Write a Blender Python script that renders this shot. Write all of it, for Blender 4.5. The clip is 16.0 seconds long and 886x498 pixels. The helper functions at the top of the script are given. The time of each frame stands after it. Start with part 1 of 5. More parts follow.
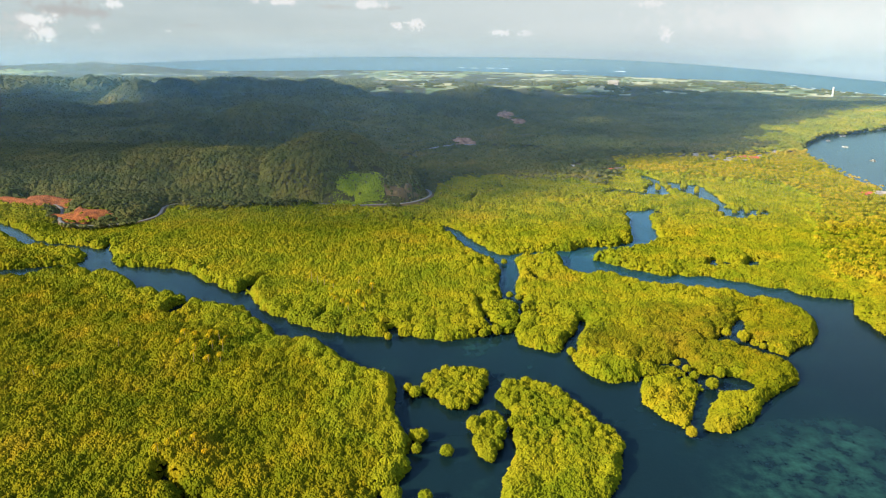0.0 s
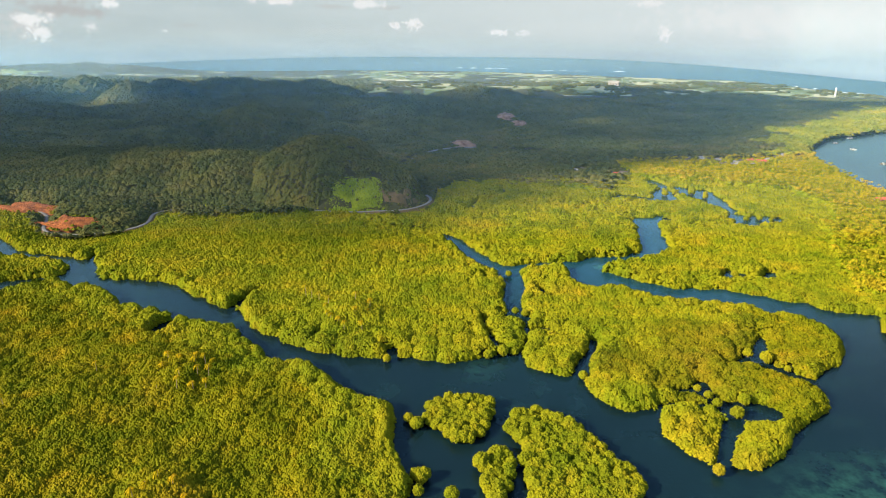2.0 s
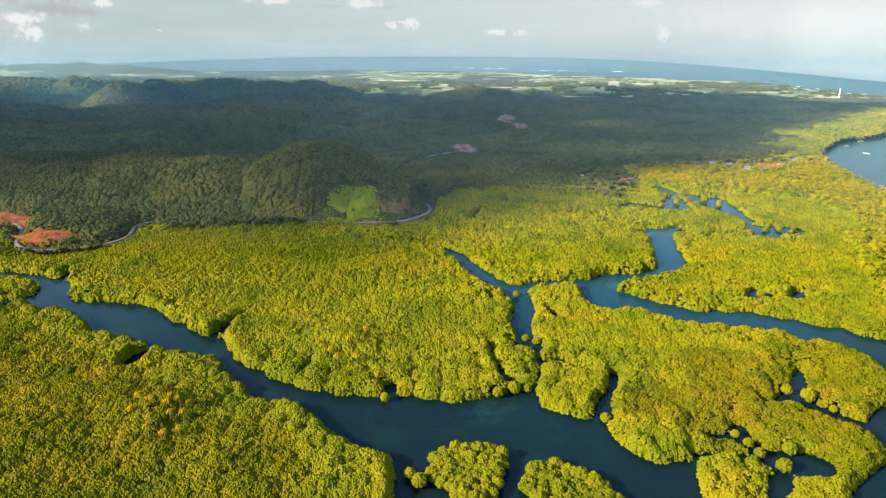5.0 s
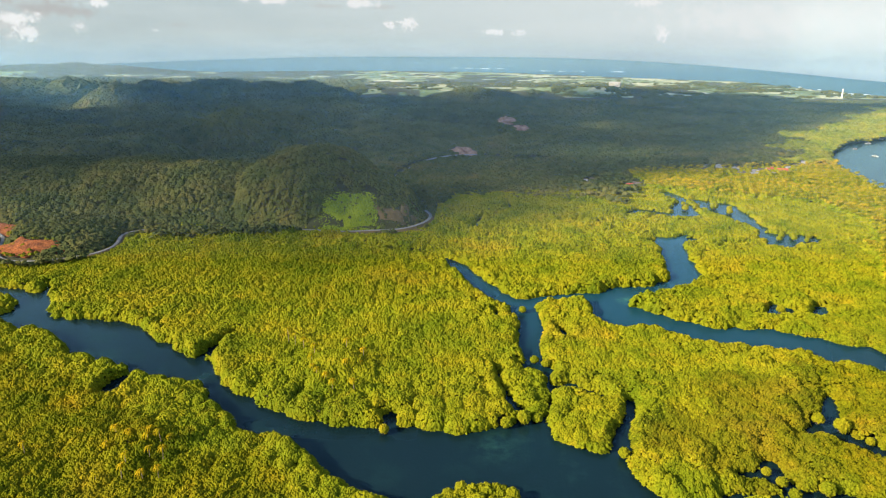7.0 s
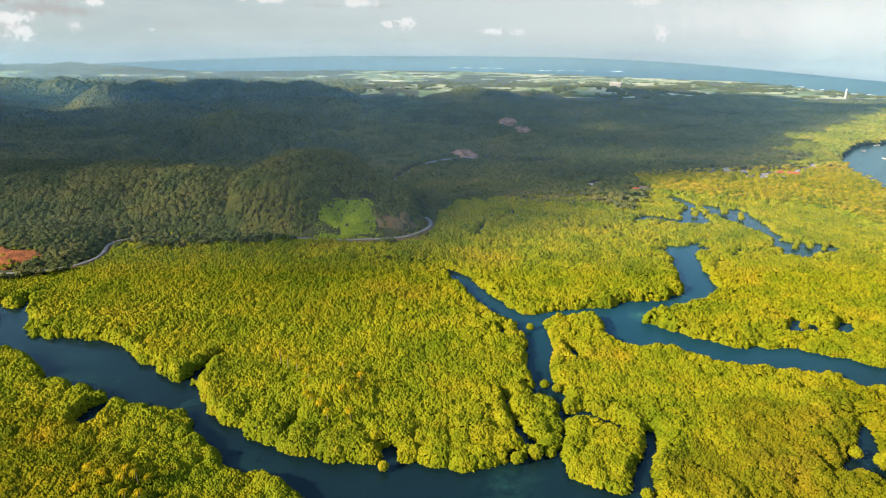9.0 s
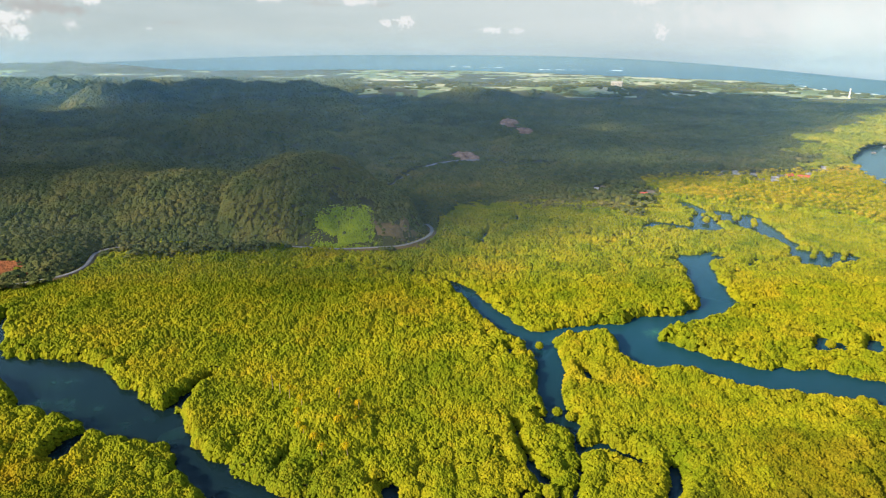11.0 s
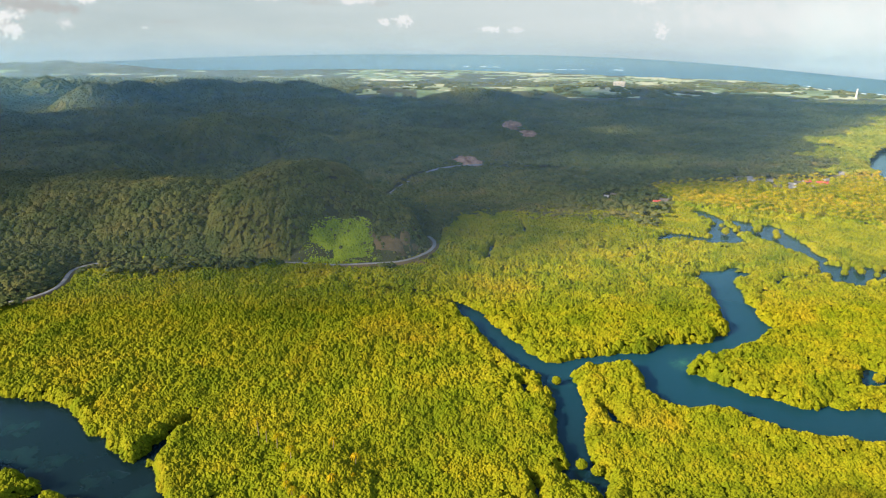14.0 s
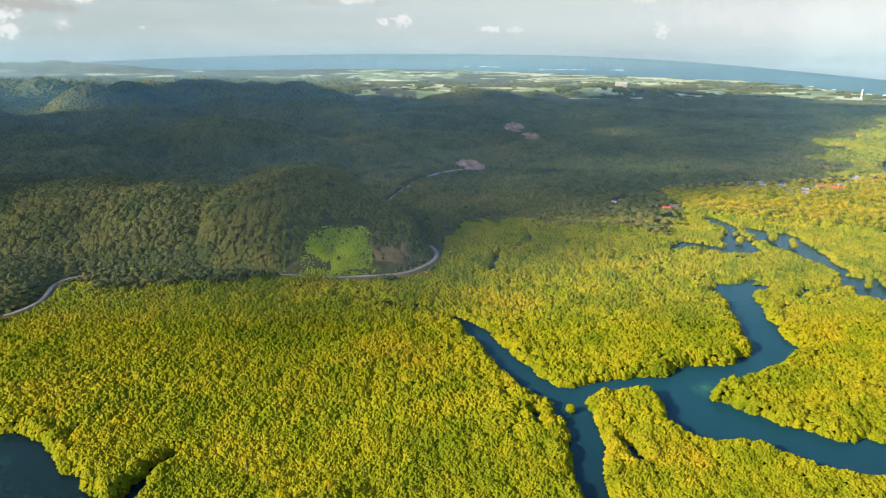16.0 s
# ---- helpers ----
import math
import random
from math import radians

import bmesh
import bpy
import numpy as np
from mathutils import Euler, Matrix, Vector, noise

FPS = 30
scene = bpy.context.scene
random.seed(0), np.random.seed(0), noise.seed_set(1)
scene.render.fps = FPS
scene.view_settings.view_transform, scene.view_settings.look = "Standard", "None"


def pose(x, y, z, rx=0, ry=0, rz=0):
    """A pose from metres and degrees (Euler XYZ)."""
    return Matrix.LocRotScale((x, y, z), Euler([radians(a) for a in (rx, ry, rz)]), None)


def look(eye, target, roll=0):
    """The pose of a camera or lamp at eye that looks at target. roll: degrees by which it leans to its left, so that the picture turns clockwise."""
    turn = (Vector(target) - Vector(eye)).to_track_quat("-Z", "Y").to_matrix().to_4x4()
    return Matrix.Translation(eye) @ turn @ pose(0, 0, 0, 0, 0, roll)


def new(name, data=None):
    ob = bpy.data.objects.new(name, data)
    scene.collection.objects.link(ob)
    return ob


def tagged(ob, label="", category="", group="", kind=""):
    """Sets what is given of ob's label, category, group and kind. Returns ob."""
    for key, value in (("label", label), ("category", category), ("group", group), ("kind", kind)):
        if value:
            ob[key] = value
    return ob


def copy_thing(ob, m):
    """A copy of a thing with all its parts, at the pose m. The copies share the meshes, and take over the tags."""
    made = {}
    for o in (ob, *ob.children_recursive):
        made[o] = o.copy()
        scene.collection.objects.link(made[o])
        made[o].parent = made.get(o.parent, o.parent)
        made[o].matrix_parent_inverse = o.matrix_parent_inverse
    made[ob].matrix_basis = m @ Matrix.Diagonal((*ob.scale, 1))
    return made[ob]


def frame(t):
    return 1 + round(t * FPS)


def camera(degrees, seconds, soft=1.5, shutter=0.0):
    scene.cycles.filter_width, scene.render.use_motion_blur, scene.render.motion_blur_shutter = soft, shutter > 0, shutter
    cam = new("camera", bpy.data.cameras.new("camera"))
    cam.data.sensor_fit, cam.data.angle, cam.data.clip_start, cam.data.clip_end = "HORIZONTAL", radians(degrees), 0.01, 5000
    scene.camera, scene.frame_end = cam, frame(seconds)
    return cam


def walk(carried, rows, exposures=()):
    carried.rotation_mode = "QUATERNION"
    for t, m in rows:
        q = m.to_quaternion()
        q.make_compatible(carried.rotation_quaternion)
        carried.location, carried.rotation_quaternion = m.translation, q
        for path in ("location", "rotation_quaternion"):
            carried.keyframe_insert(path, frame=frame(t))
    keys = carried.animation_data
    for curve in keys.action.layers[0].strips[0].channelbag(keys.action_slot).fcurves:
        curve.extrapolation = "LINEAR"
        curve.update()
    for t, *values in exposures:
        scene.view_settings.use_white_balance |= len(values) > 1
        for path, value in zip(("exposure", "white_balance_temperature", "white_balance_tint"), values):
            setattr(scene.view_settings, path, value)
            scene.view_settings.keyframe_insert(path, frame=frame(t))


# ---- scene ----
cam = camera(69.51, 16.0, 1.15)
PATH = [
    (0, look((0.00, 0.00, 120.00), (-1.25, 95.03, 88.90), 0.23)),
    (2, look((-1.96, 18.62, 120.39), (-2.91, 113.65, 89.27), 0.23)),
    (4, look((-3.93, 37.24, 120.79), (-4.56, 132.26, 89.63), 0.23)),
    (6, look((-5.89, 55.86, 121.18), (-6.21, 150.87, 90.00), 0.23)),
    (8, look((-7.86, 74.48, 121.58), (-7.86, 169.48, 90.37), 0.23)),
    (10, look((-9.82, 93.09, 121.97), (-9.60, 188.05, 90.61), 0.23)),
    (12, look((-11.78, 111.71, 122.36), (-11.33, 206.62, 90.85), 0.23)),
    (14, look((-13.75, 130.33, 122.76), (-13.15, 225.22, 91.19), 0.23)),
    (16, look((-15.71, 148.95, 123.15), (-14.97, 243.82, 91.54), 0.23)),
]
walk(cam, PATH)

# ---------- daylight: a low warm sun behind the camera's left shoulder ----------
SUN_EL, SUN_AZ = radians(27), math.atan2(-0.91, -0.41)
TO_SUN = Vector((math.sin(SUN_AZ) * math.cos(SUN_EL), math.cos(SUN_AZ) * math.cos(SUN_EL), math.sin(SUN_EL)))
world = bpy.data.worlds.new("sky")
scene.world = world
world.use_nodes = True
wn = world.node_tree
sky = wn.nodes.new("ShaderNodeTexSky")
sky.sky_type, sky.sun_disc = "NISHITA", False
sky.sun_elevation, sky.sun_rotation = SUN_EL, SUN_AZ % (2 * math.pi)
sky.air_density, sky.dust_density, sky.ozone_density = 1.0, 1.5, 2.0
wn.links.new(sky.outputs["Color"], wn.nodes["Background"].inputs["Color"])
wn.nodes["Background"].inputs["Strength"].default_value = 0.125
sun_data = bpy.data.lights.new("sun", "SUN")
sun_data.energy, sun_data.angle, sun_data.color = 5.0, radians(1.5), (1.0, 0.85, 0.58)
sun = new("sun", sun_data)
sun.matrix_world = look(TO_SUN * 100, (0, 0, 0))
scene.view_settings.exposure = 1.4


# ---------- materials ----------
def material(name, rough=0.9, metal=0.0, spec=0.3):
    m = bpy.data.materials.new(name)
    m.use_nodes = True
    b = m.node_tree.nodes["Principled BSDF"]
    b.inputs["Roughness"].default_value, b.inputs["Metallic"].default_value = rough, metal
    b.inputs["Specular IOR Level"].default_value = spec
    return m, m.node_tree, b


def link(nt, a, b):
    nt.links.new(a, b)


def noise_node(nt, scale, detail=3.0, rough=0.55, coords=None):
    n = nt.nodes.new("ShaderNodeTexNoise")
    n.inputs["Scale"].default_value, n.inputs["Detail"].default_value = scale, detail
    n.inputs["Roughness"].default_value = rough
    if coords is None:
        g = nt.nodes.new("ShaderNodeNewGeometry")
        coords = g.outputs["Position"]
    link(nt, coords, n.inputs["Vector"])
    return n.outputs["Fac"]


def ramp(nt, fac, stops):
    r = nt.nodes.new("ShaderNodeValToRGB")
    while len(r.color_ramp.elements) < len(stops):
        r.color_ramp.elements.new(0.5)
    for e, (p, c) in zip(r.color_ramp.elements, stops):
        e.position, e.color = p, (*c, 1)
    link(nt, fac, r.inputs["Fac"])
    return r.outputs["Color"]


def mix(nt, fac, a, b, blend="MIX"):
    m = nt.nodes.new("ShaderNodeMix")
    m.data_type, m.blend_type = "RGBA", blend
    for value, socket in ((fac, m.inputs[0]), (a, m.inputs[6]), (b, m.inputs[7])):
        if hasattr(value, "links"):
            link(nt, value, socket)
        elif isinstance(value, tuple):
            socket.default_value = (*value, 1)
        else:
            socket.default_value = value
    return m.outputs[2]


def bump(nt, b, height, strength, distance):
    n = nt.nodes.new("ShaderNodeBump")
    n.inputs["Strength"].default_value, n.inputs["Distance"].default_value = strength, distance
    link(nt, height, n.inputs["Height"])
    link(nt, n.outputs["Normal"], b.inputs["Normal"])


def foliage(name, dark, mid, light, accent, leaf=1.6, patch=0.018, single=False):
    """Leaves: tone differs from crown to crown, drifts over the stand, and breaks up into leaf tufts."""
    m, nt, b = material(name, 0.8, spec=0.02)
    if single:
        rnd = nt.nodes.new("ShaderNodeObjectInfo").outputs["Random"]
    else:
        rnd = nt.nodes.new("ShaderNodeNewGeometry").outputs["Random Per Island"]
    crown = ramp(nt, rnd, [(0.0, dark), (0.25, mid), (0.93, light), (1.0, accent)])
    tree = ramp(nt, noise_node(nt, 0.17, 2.0), [(0.32, dark), (0.47, mid), (0.60, light), (0.74, accent)])
    stand = ramp(nt, noise_node(nt, patch, 4.0), [(0.34, dark), (0.44, mid), (0.56, light), (0.68, accent)])
    tuft = ramp(nt, noise_node(nt, leaf, 3.0, 0.7), [(0.32, (0.75, 0.75, 0.75)), (0.62, (1.15, 1.15, 1.15))])
    grove = ramp(nt, noise_node(nt, 0.055, 3.0, 0.6), [(0.34, (0.66, 0.78, 0.76)), (0.50, (1.0, 1.0, 1.0)), (0.66, (1.16, 1.02, 1.0))])
    colour = mix(nt, 1.0, mix(nt, 0.45, mix(nt, 0.6, crown, tree), stand), tuft, "MULTIPLY")
    colour = mix(nt, 1.0, colour, grove, "MULTIPLY")
    link(nt, colour, b.inputs["Base Color"])
    bump(nt, b, noise_node(nt, leaf * 1.4, 3.0, 0.7), 0.75, 0.45)
    return m


def ground_like(name, a, c, d, scale, big=0.02, rough=0.95, relief=0.2):
    m, nt, b = material(name, rough)
    fine = ramp(nt, noise_node(nt, scale, 5.0, 0.65), [(0.3, a), (0.55, c), (0.75, d)])
    wide = ramp(nt, noise_node(nt, big, 4.0), [(0.35, a), (0.65, d)])
    link(nt, mix(nt, 0.4, fine, wide), b.inputs["Base Color"])
    bump(nt, b, noise_node(nt, scale * 2, 4.0), 0.7, relief)
    return m


LEAF_MANGROVE = foliage("mangrove leaves", (0.067, 0.087, 0.005), (0.113, 0.128, 0.005), (0.163, 0.158, 0.006), (0.231, 0.161, 0.010))
LEAF_MANGROVE_ONE = foliage("mangrove leaves of single trees", (0.064, 0.083, 0.005), (0.109, 0.122, 0.005), (0.157, 0.150, 0.006), (0.222, 0.154, 0.010), single=True)
LEAF_BROWNER = foliage("darker brownish mangrove leaves", (0.047, 0.060, 0.004), (0.084, 0.092, 0.004), (0.121, 0.113, 0.005), (0.186, 0.125, 0.010), patch=0.03)
LEAF_WEST = foliage("mixed olive leaves and shaded lobes", (0.043, 0.060, 0.003), (0.082, 0.093, 0.003), (0.137, 0.125, 0.004), (0.223, 0.149, 0.008), patch=0.04)
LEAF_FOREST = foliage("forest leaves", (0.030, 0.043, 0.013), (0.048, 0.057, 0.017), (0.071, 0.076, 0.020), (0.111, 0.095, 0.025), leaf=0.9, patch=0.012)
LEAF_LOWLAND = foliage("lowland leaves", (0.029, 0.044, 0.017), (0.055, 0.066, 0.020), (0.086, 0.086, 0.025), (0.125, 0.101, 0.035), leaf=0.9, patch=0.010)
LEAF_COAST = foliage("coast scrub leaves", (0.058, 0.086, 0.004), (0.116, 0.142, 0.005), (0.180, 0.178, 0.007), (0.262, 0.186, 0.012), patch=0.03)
# lowland leaves coloured brighter for the sunlit strip beyond the cloud's shade
LEAF_LOWLAND_SUNLIT = foliage("lowland leaves brightened for sun", (0.068, 0.094, 0.010), (0.116, 0.138, 0.013), (0.176, 0.169, 0.017), (0.250, 0.182, 0.023), patch=0.02)
LEAF_PALM = foliage("coconut fronds", (0.126, 0.130, 0.005), (0.192, 0.178, 0.007), (0.264, 0.204, 0.010), (0.360, 0.216, 0.020), leaf=2.0)
LEAF_PALM_ONE = foliage("coconut fronds of single palms", (0.130, 0.120, 0.002), (0.200, 0.160, 0.003), (0.270, 0.185, 0.005), (0.350, 0.210, 0.008), leaf=2.0, single=True)
BARK = ground_like("bark", (0.10, 0.075, 0.05), (0.16, 0.12, 0.08), (0.24, 0.19, 0.14), 3.0)
GROUND = ground_like("forest floor and mud", (0.022, 0.026, 0.010), (0.038, 0.042, 0.014), (0.060, 0.060, 0.022), 0.25, 0.008, relief=0.5)
# grass colour raised in place of sunlight falling on the bank
GRASS = ground_like("bright grass", (0.080, 0.120, 0.003), (0.145, 0.195, 0.004), (0.215, 0.245, 0.006), 0.22, 0.07)
MEADOW = ground_like("damp meadow", (0.045, 0.072, 0.018), (0.065, 0.092, 0.022), (0.085, 0.110, 0.030), 0.12, 0.015)


def field_material():
    """Far farmland: plots of dry grass, green crops and scrub, each of its own tone."""
    m, nt, b = material("dry fields", 0.95)
    here = nt.nodes.new("ShaderNodeNewGeometry").outputs["Position"]
    warp = nt.nodes.new("ShaderNodeVectorMath")
    warp.operation = "MULTIPLY_ADD"
    wobble = nt.nodes.new("ShaderNodeTexNoise")
    wobble.inputs["Scale"].default_value = 0.012
    link(nt, here, wobble.inputs["Vector"])
    link(nt, wobble.outputs["Color"], warp.inputs[0])
    warp.inputs[1].default_value = (70, 70, 0)
    link(nt, here, warp.inputs[2])
    plots = nt.nodes.new("ShaderNodeTexVoronoi")
    plots.inputs["Scale"].default_value = 0.013
    link(nt, warp.outputs[0], plots.inputs["Vector"])
    sep = nt.nodes.new("ShaderNodeSeparateColor")
    link(nt, plots.outputs["Color"], sep.inputs[0])
    plot = ramp(nt, sep.outputs[0], [(0.0, (0.05, 0.085, 0.03)), (0.3, (0.11, 0.16, 0.06)), (0.6, (0.26, 0.28, 0.14)), (1.0, (0.55, 0.50, 0.36))])
    fine = ramp(nt, noise_node(nt, 0.035, 5.0, 0.65), [(0.3, (0.05, 0.08, 0.03)), (0.55, (0.15, 0.18, 0.08)), (0.75, (0.36, 0.34, 0.22))])
    link(nt, mix(nt, 0.4, plot, fine), b.inputs["Base Color"])
    return m


FIELD = field_material()
EARTH = ground_like("red earth", (0.057, 0.020, 0.008), (0.196, 0.051, 0.013), (0.380, 0.127, 0.030), 0.55, 0.20, relief=1.2)
BROWN = ground_like("brown scrub", (0.060, 0.045, 0.020), (0.100, 0.068, 0.030), (0.150, 0.100, 0.045), 0.4, 0.08)
QUARRY = ground_like("pale quarry stone", (0.10, 0.045, 0.028), (0.25, 0.125, 0.075), (0.48, 0.29, 0.19), 0.3, 0.16, relief=1.2)
ASPHALT = ground_like("pale concrete road", (0.128, 0.128, 0.123), (0.170, 0.166, 0.157), (0.221, 0.212, 0.204), 0.6, 0.1, relief=0.03)
SAND = ground_like("sand", (0.42, 0.36, 0.25), (0.52, 0.45, 0.33), (0.60, 0.54, 0.42), 0.1, 0.03)
WHITE = ground_like("white paint", (0.45, 0.44, 0.42), (0.55, 0.54, 0.52), (0.64, 0.63, 0.61), 1.2, 0.3, relief=0.02)
WALL = ground_like("whitewashed wall", (0.18, 0.17, 0.15), (0.25, 0.24, 0.22), (0.33, 0.32, 0.30), 1.2, 0.3, relief=0.02)
ROOF_TIN = ground_like("weathered tin roof", (0.19, 0.175, 0.16), (0.27, 0.25, 0.225), (0.36, 0.34, 0.31), 0.8, 0.2, rough=0.5, relief=0.03)
ROOF_RED = ground_like("red painted roof", (0.32, 0.05, 0.03), (0.45, 0.08, 0.05), (0.55, 0.13, 0.08), 0.8, 0.2, rough=0.6, relief=0.03)
ROOF_DARK = ground_like("dark thatch roof", (0.05, 0.045, 0.04), (0.09, 0.075, 0.06), (0.14, 0.12, 0.09), 0.8, 0.2)
FOAM = ground_like("breaking surf", (0.5, 0.54, 0.55), (0.62, 0.65, 0.65), (0.75, 0.76, 0.76), 0.02, 0.01)
DARK = ground_like("dark openings", (0.02, 0.02, 0.02), (0.03, 0.03, 0.03), (0.05, 0.05, 0.05), 1.0)


# sandy shallows: x, y, reach, strength
SHOALS = [(84, 355, 9, 1.5), (112, 162, 30, 0.9), (128, 178, 16, 0.6), (90, 150, 24, 0.5), (62, 222, 14, 0.4), (10, 236, 14, 0.35), (37, 343, 7, 0.5), (-150, 312, 8, 0.35), (470, 760, 200, 0.25), (250, 2850, 500, 0.7)]


def water_material():
    """Blue-green sea: sandy shallows show through as turquoise patches; rippled gloss on top."""
    m = bpy.data.materials.new("sea water")
    m.use_nodes = True
    nt = m.node_tree
    nt.nodes.remove(nt.nodes["Principled BSDF"])
    deep = ramp(nt, noise_node(nt, 0.006, 3.0), [(0.35, (0.003, 0.009, 0.0125)), (0.65, (0.0035, 0.0135, 0.0165))])
    shoal = ramp(nt, noise_node(nt, 0.055, 6.0, 0.68), [(0.52, (0.0, 0.0, 0.0)), (0.72, (0.9, 0.9, 0.9))])
    wide = ramp(nt, noise_node(nt, 0.012, 2.0), [(0.40, (0.0, 0.0, 0.0)), (0.60, (1.0, 1.0, 1.0))])
    body = nt.nodes.new("ShaderNodeBsdfDiffuse")
    colour = mix(nt, mix(nt, 1.0, shoal, wide, "MULTIPLY"), deep, (0.008, 0.028, 0.027))
    here = nt.nodes.new("ShaderNodeNewGeometry").outputs["Position"]
    # inner creeks: a bluer body colour painted in place of the sky's reflection
    inner = nt.nodes.new("ShaderNodeVectorMath")
    inner.operation = "DISTANCE"
    inner.inputs[1].default_value = (110, 400, 0)
    link(nt, here, inner.inputs[0])
    shallow = nt.nodes.new("ShaderNodeMapRange")
    shallow.interpolation_type = "SMOOTHSTEP"
    shallow.inputs["From Min"].default_value, shallow.inputs["From Max"].default_value = 170.0, 60.0
    link(nt, inner.outputs["Value"], shallow.inputs["Value"])
    colour = mix(nt, shallow.outputs[0], colour, (0.006, 0.036, 0.054))
    for sx, sy, reach, share in SHOALS:
        away = nt.nodes.new("ShaderNodeVectorMath")
        away.operation = "DISTANCE"
        away.inputs[1].default_value = (sx, sy, 0)
        link(nt, here, away.inputs[0])
        patch = nt.nodes.new("ShaderNodeMapRange")
        patch.interpolation_type = "SMOOTHSTEP"
        patch.inputs["From Min"].default_value, patch.inputs["From Max"].default_value = reach, 0.0
        patch.inputs["To Max"].default_value = share
        link(nt, away.outputs["Value"], patch.inputs["Value"])
        grain = ramp(nt, noise_node(nt, 0.17, 6.0, 0.7), [(0.42, (0.0, 0.0, 0.0)), (0.74, (1.0, 1.0, 1.0))])
        colour = mix(nt, mix(nt, 1.0, grain, patch.outputs[0], "MULTIPLY"), colour, (0.026, 0.098, 0.070))
    link(nt, colour, body.inputs["Color"])
    gloss = nt.nodes.new("ShaderNodeBsdfGlossy")
    gloss.inputs["Roughness"].default_value = 0.25
    gloss.inputs["Color"].default_value = (0.62, 0.90, 1.0, 1)
    ripple = nt.nodes.new("ShaderNodeBump")
    ripple.inputs["Strength"].default_value, ripple.inputs["Distance"].default_value = 0.5, 0.15
    link(nt, noise_node(nt, 0.9, 4.0), ripple.inputs["Height"])
    link(nt, ripple.outputs["Normal"], gloss.inputs["Normal"])
    facing = nt.nodes.new("ShaderNodeLayerWeight")
    facing.inputs["Blend"].default_value = 0.5
    steep = nt.nodes.new("ShaderNodeMath")
    steep.operation = "POWER"
    steep.inputs[1].default_value = 8.0
    link(nt, facing.outputs["Facing"], steep.inputs[0])
    share = nt.nodes.new("ShaderNodeMapRange")
    share.inputs["From Max"].default_value = 0.15
    share.inputs["To Min"].default_value, share.inputs["To Max"].default_value = 0.03, 0.40
    link(nt, steep.outputs[0], share.inputs["Value"])
    both = nt.nodes.new("ShaderNodeMixShader")
    # at the flattest angles the far sea takes on the sky
    flat = nt.nodes.new("ShaderNodeMapRange")
    flat.inputs["From Min"].default_value, flat.inputs["From Max"].default_value = 0.60, 0.83
    flat.inputs["To Max"].default_value = 0.18
    link(nt, steep.outputs[0], flat.inputs["Value"])
    gleam = nt.nodes.new("ShaderNodeMath")
    gleam.operation = "ADD"
    link(nt, share.outputs[0], gleam.inputs[0])
    link(nt, flat.outputs[0], gleam.inputs[1])
    link(nt, gleam.outputs[0], both.inputs[0])
    link(nt, body.outputs[0], both.inputs[1])
    link(nt, gloss.outputs[0], both.inputs[2])
    link(nt, both.outputs[0], nt.nodes["Material Output"].inputs["Surface"])
    return m


WATER = water_material()


def cloud_material(name, dense):
    """Cumulus that lets a share of the light through each of its billows."""
    m, nt, b = material(name, 1.0, spec=0.0)
    link(nt, ramp(nt, noise_node(nt, 0.01, 4.0), [(0.3, (0.80, 0.80, 0.80)), (0.7, (0.9, 0.9, 0.9))]), b.inputs["Base Color"])
    b.inputs["Alpha"].default_value = dense
    return m


CLOUD = cloud_material("cloud", 0.25)
CLOUD_EDGE = cloud_material("cloud edge", 0.18)
CLOUD_THIN = cloud_material("thin cloud", 0.18)


# ---------- mesh helpers ----------
def mesh_of(name, verts, faces, mat, smooth=False):
    """verts: n x 3; faces: n x 3 or n x 4 index rows."""
    verts, faces = np.asarray(verts, dtype=np.float32), np.asarray(faces, dtype=np.int32)
    me = bpy.data.meshes.new(name)
    me.vertices.add(len(verts))
    me.vertices.foreach_set("co", verts.ravel())
    k = faces.shape[1]
    me.loops.add(faces.size)
    me.loops.foreach_set("vertex_index", faces.ravel())
    me.polygons.add(len(faces))
    me.polygons.foreach_set("loop_start", np.arange(0, faces.size, k, dtype=np.int32))
    me.polygons.foreach_set("use_smooth", np.full(len(faces), smooth))
    me.materials.append(mat)
    me.update(calc_edges=True)
    return me


def part(name, bm, mat, parent, label="", smooth=False):
    me = bpy.data.meshes.new(name)
    bm.to_mesh(me)
    bm.free()
    me.materials.append(mat)
    if smooth:
        for p in me.polygons:
            p.use_smooth = True
    ob = new(name, me)
    ob.parent = parent
    return tagged(ob, label)


def thing(name, x, y, z, turn=0.0, size=1.0):
    e = new(name)
    e.empty_display_size = 0.5
    e.matrix_basis = Matrix.LocRotScale((x, y, z), Euler((0, 0, turn)), (size, size, size))
    return e


def add_box(bm, x0, x1, y0, y1, z0, z1):
    v = [bm.verts.new(p) for p in ((x0, y0, z0), (x1, y0, z0), (x1, y1, z0), (x0, y1, z0), (x0, y0, z1), (x1, y0, z1), (x1, y1, z1), (x0, y1, z1))]
    for f in ((3, 2, 1, 0), (4, 5, 6, 7), (0, 1, 5, 4), (1, 2, 6, 5), (2, 3, 7, 6), (3, 0, 4, 7)):
        bm.faces.new([v[i] for i in f])


def ico(level):
    bm = bmesh.new()
    bmesh.ops.create_icosphere(bm, subdivisions=level, radius=1.0)
    v = np.array([w.co[:] for w in bm.verts])
    f = np.array([[w.index for w in q.verts] for q in bm.faces])
    bm.free()
    return v, f


def cut_low(v, f, low):
    """The faces that reach above low, with their vertices."""
    keep = v[f][:, :, 2].max(1) > low
    f = f[keep]
    used = np.unique(f)
    back = np.full(len(v), -1)
    back[used] = np.arange(len(used))
    return v[used], back[f]


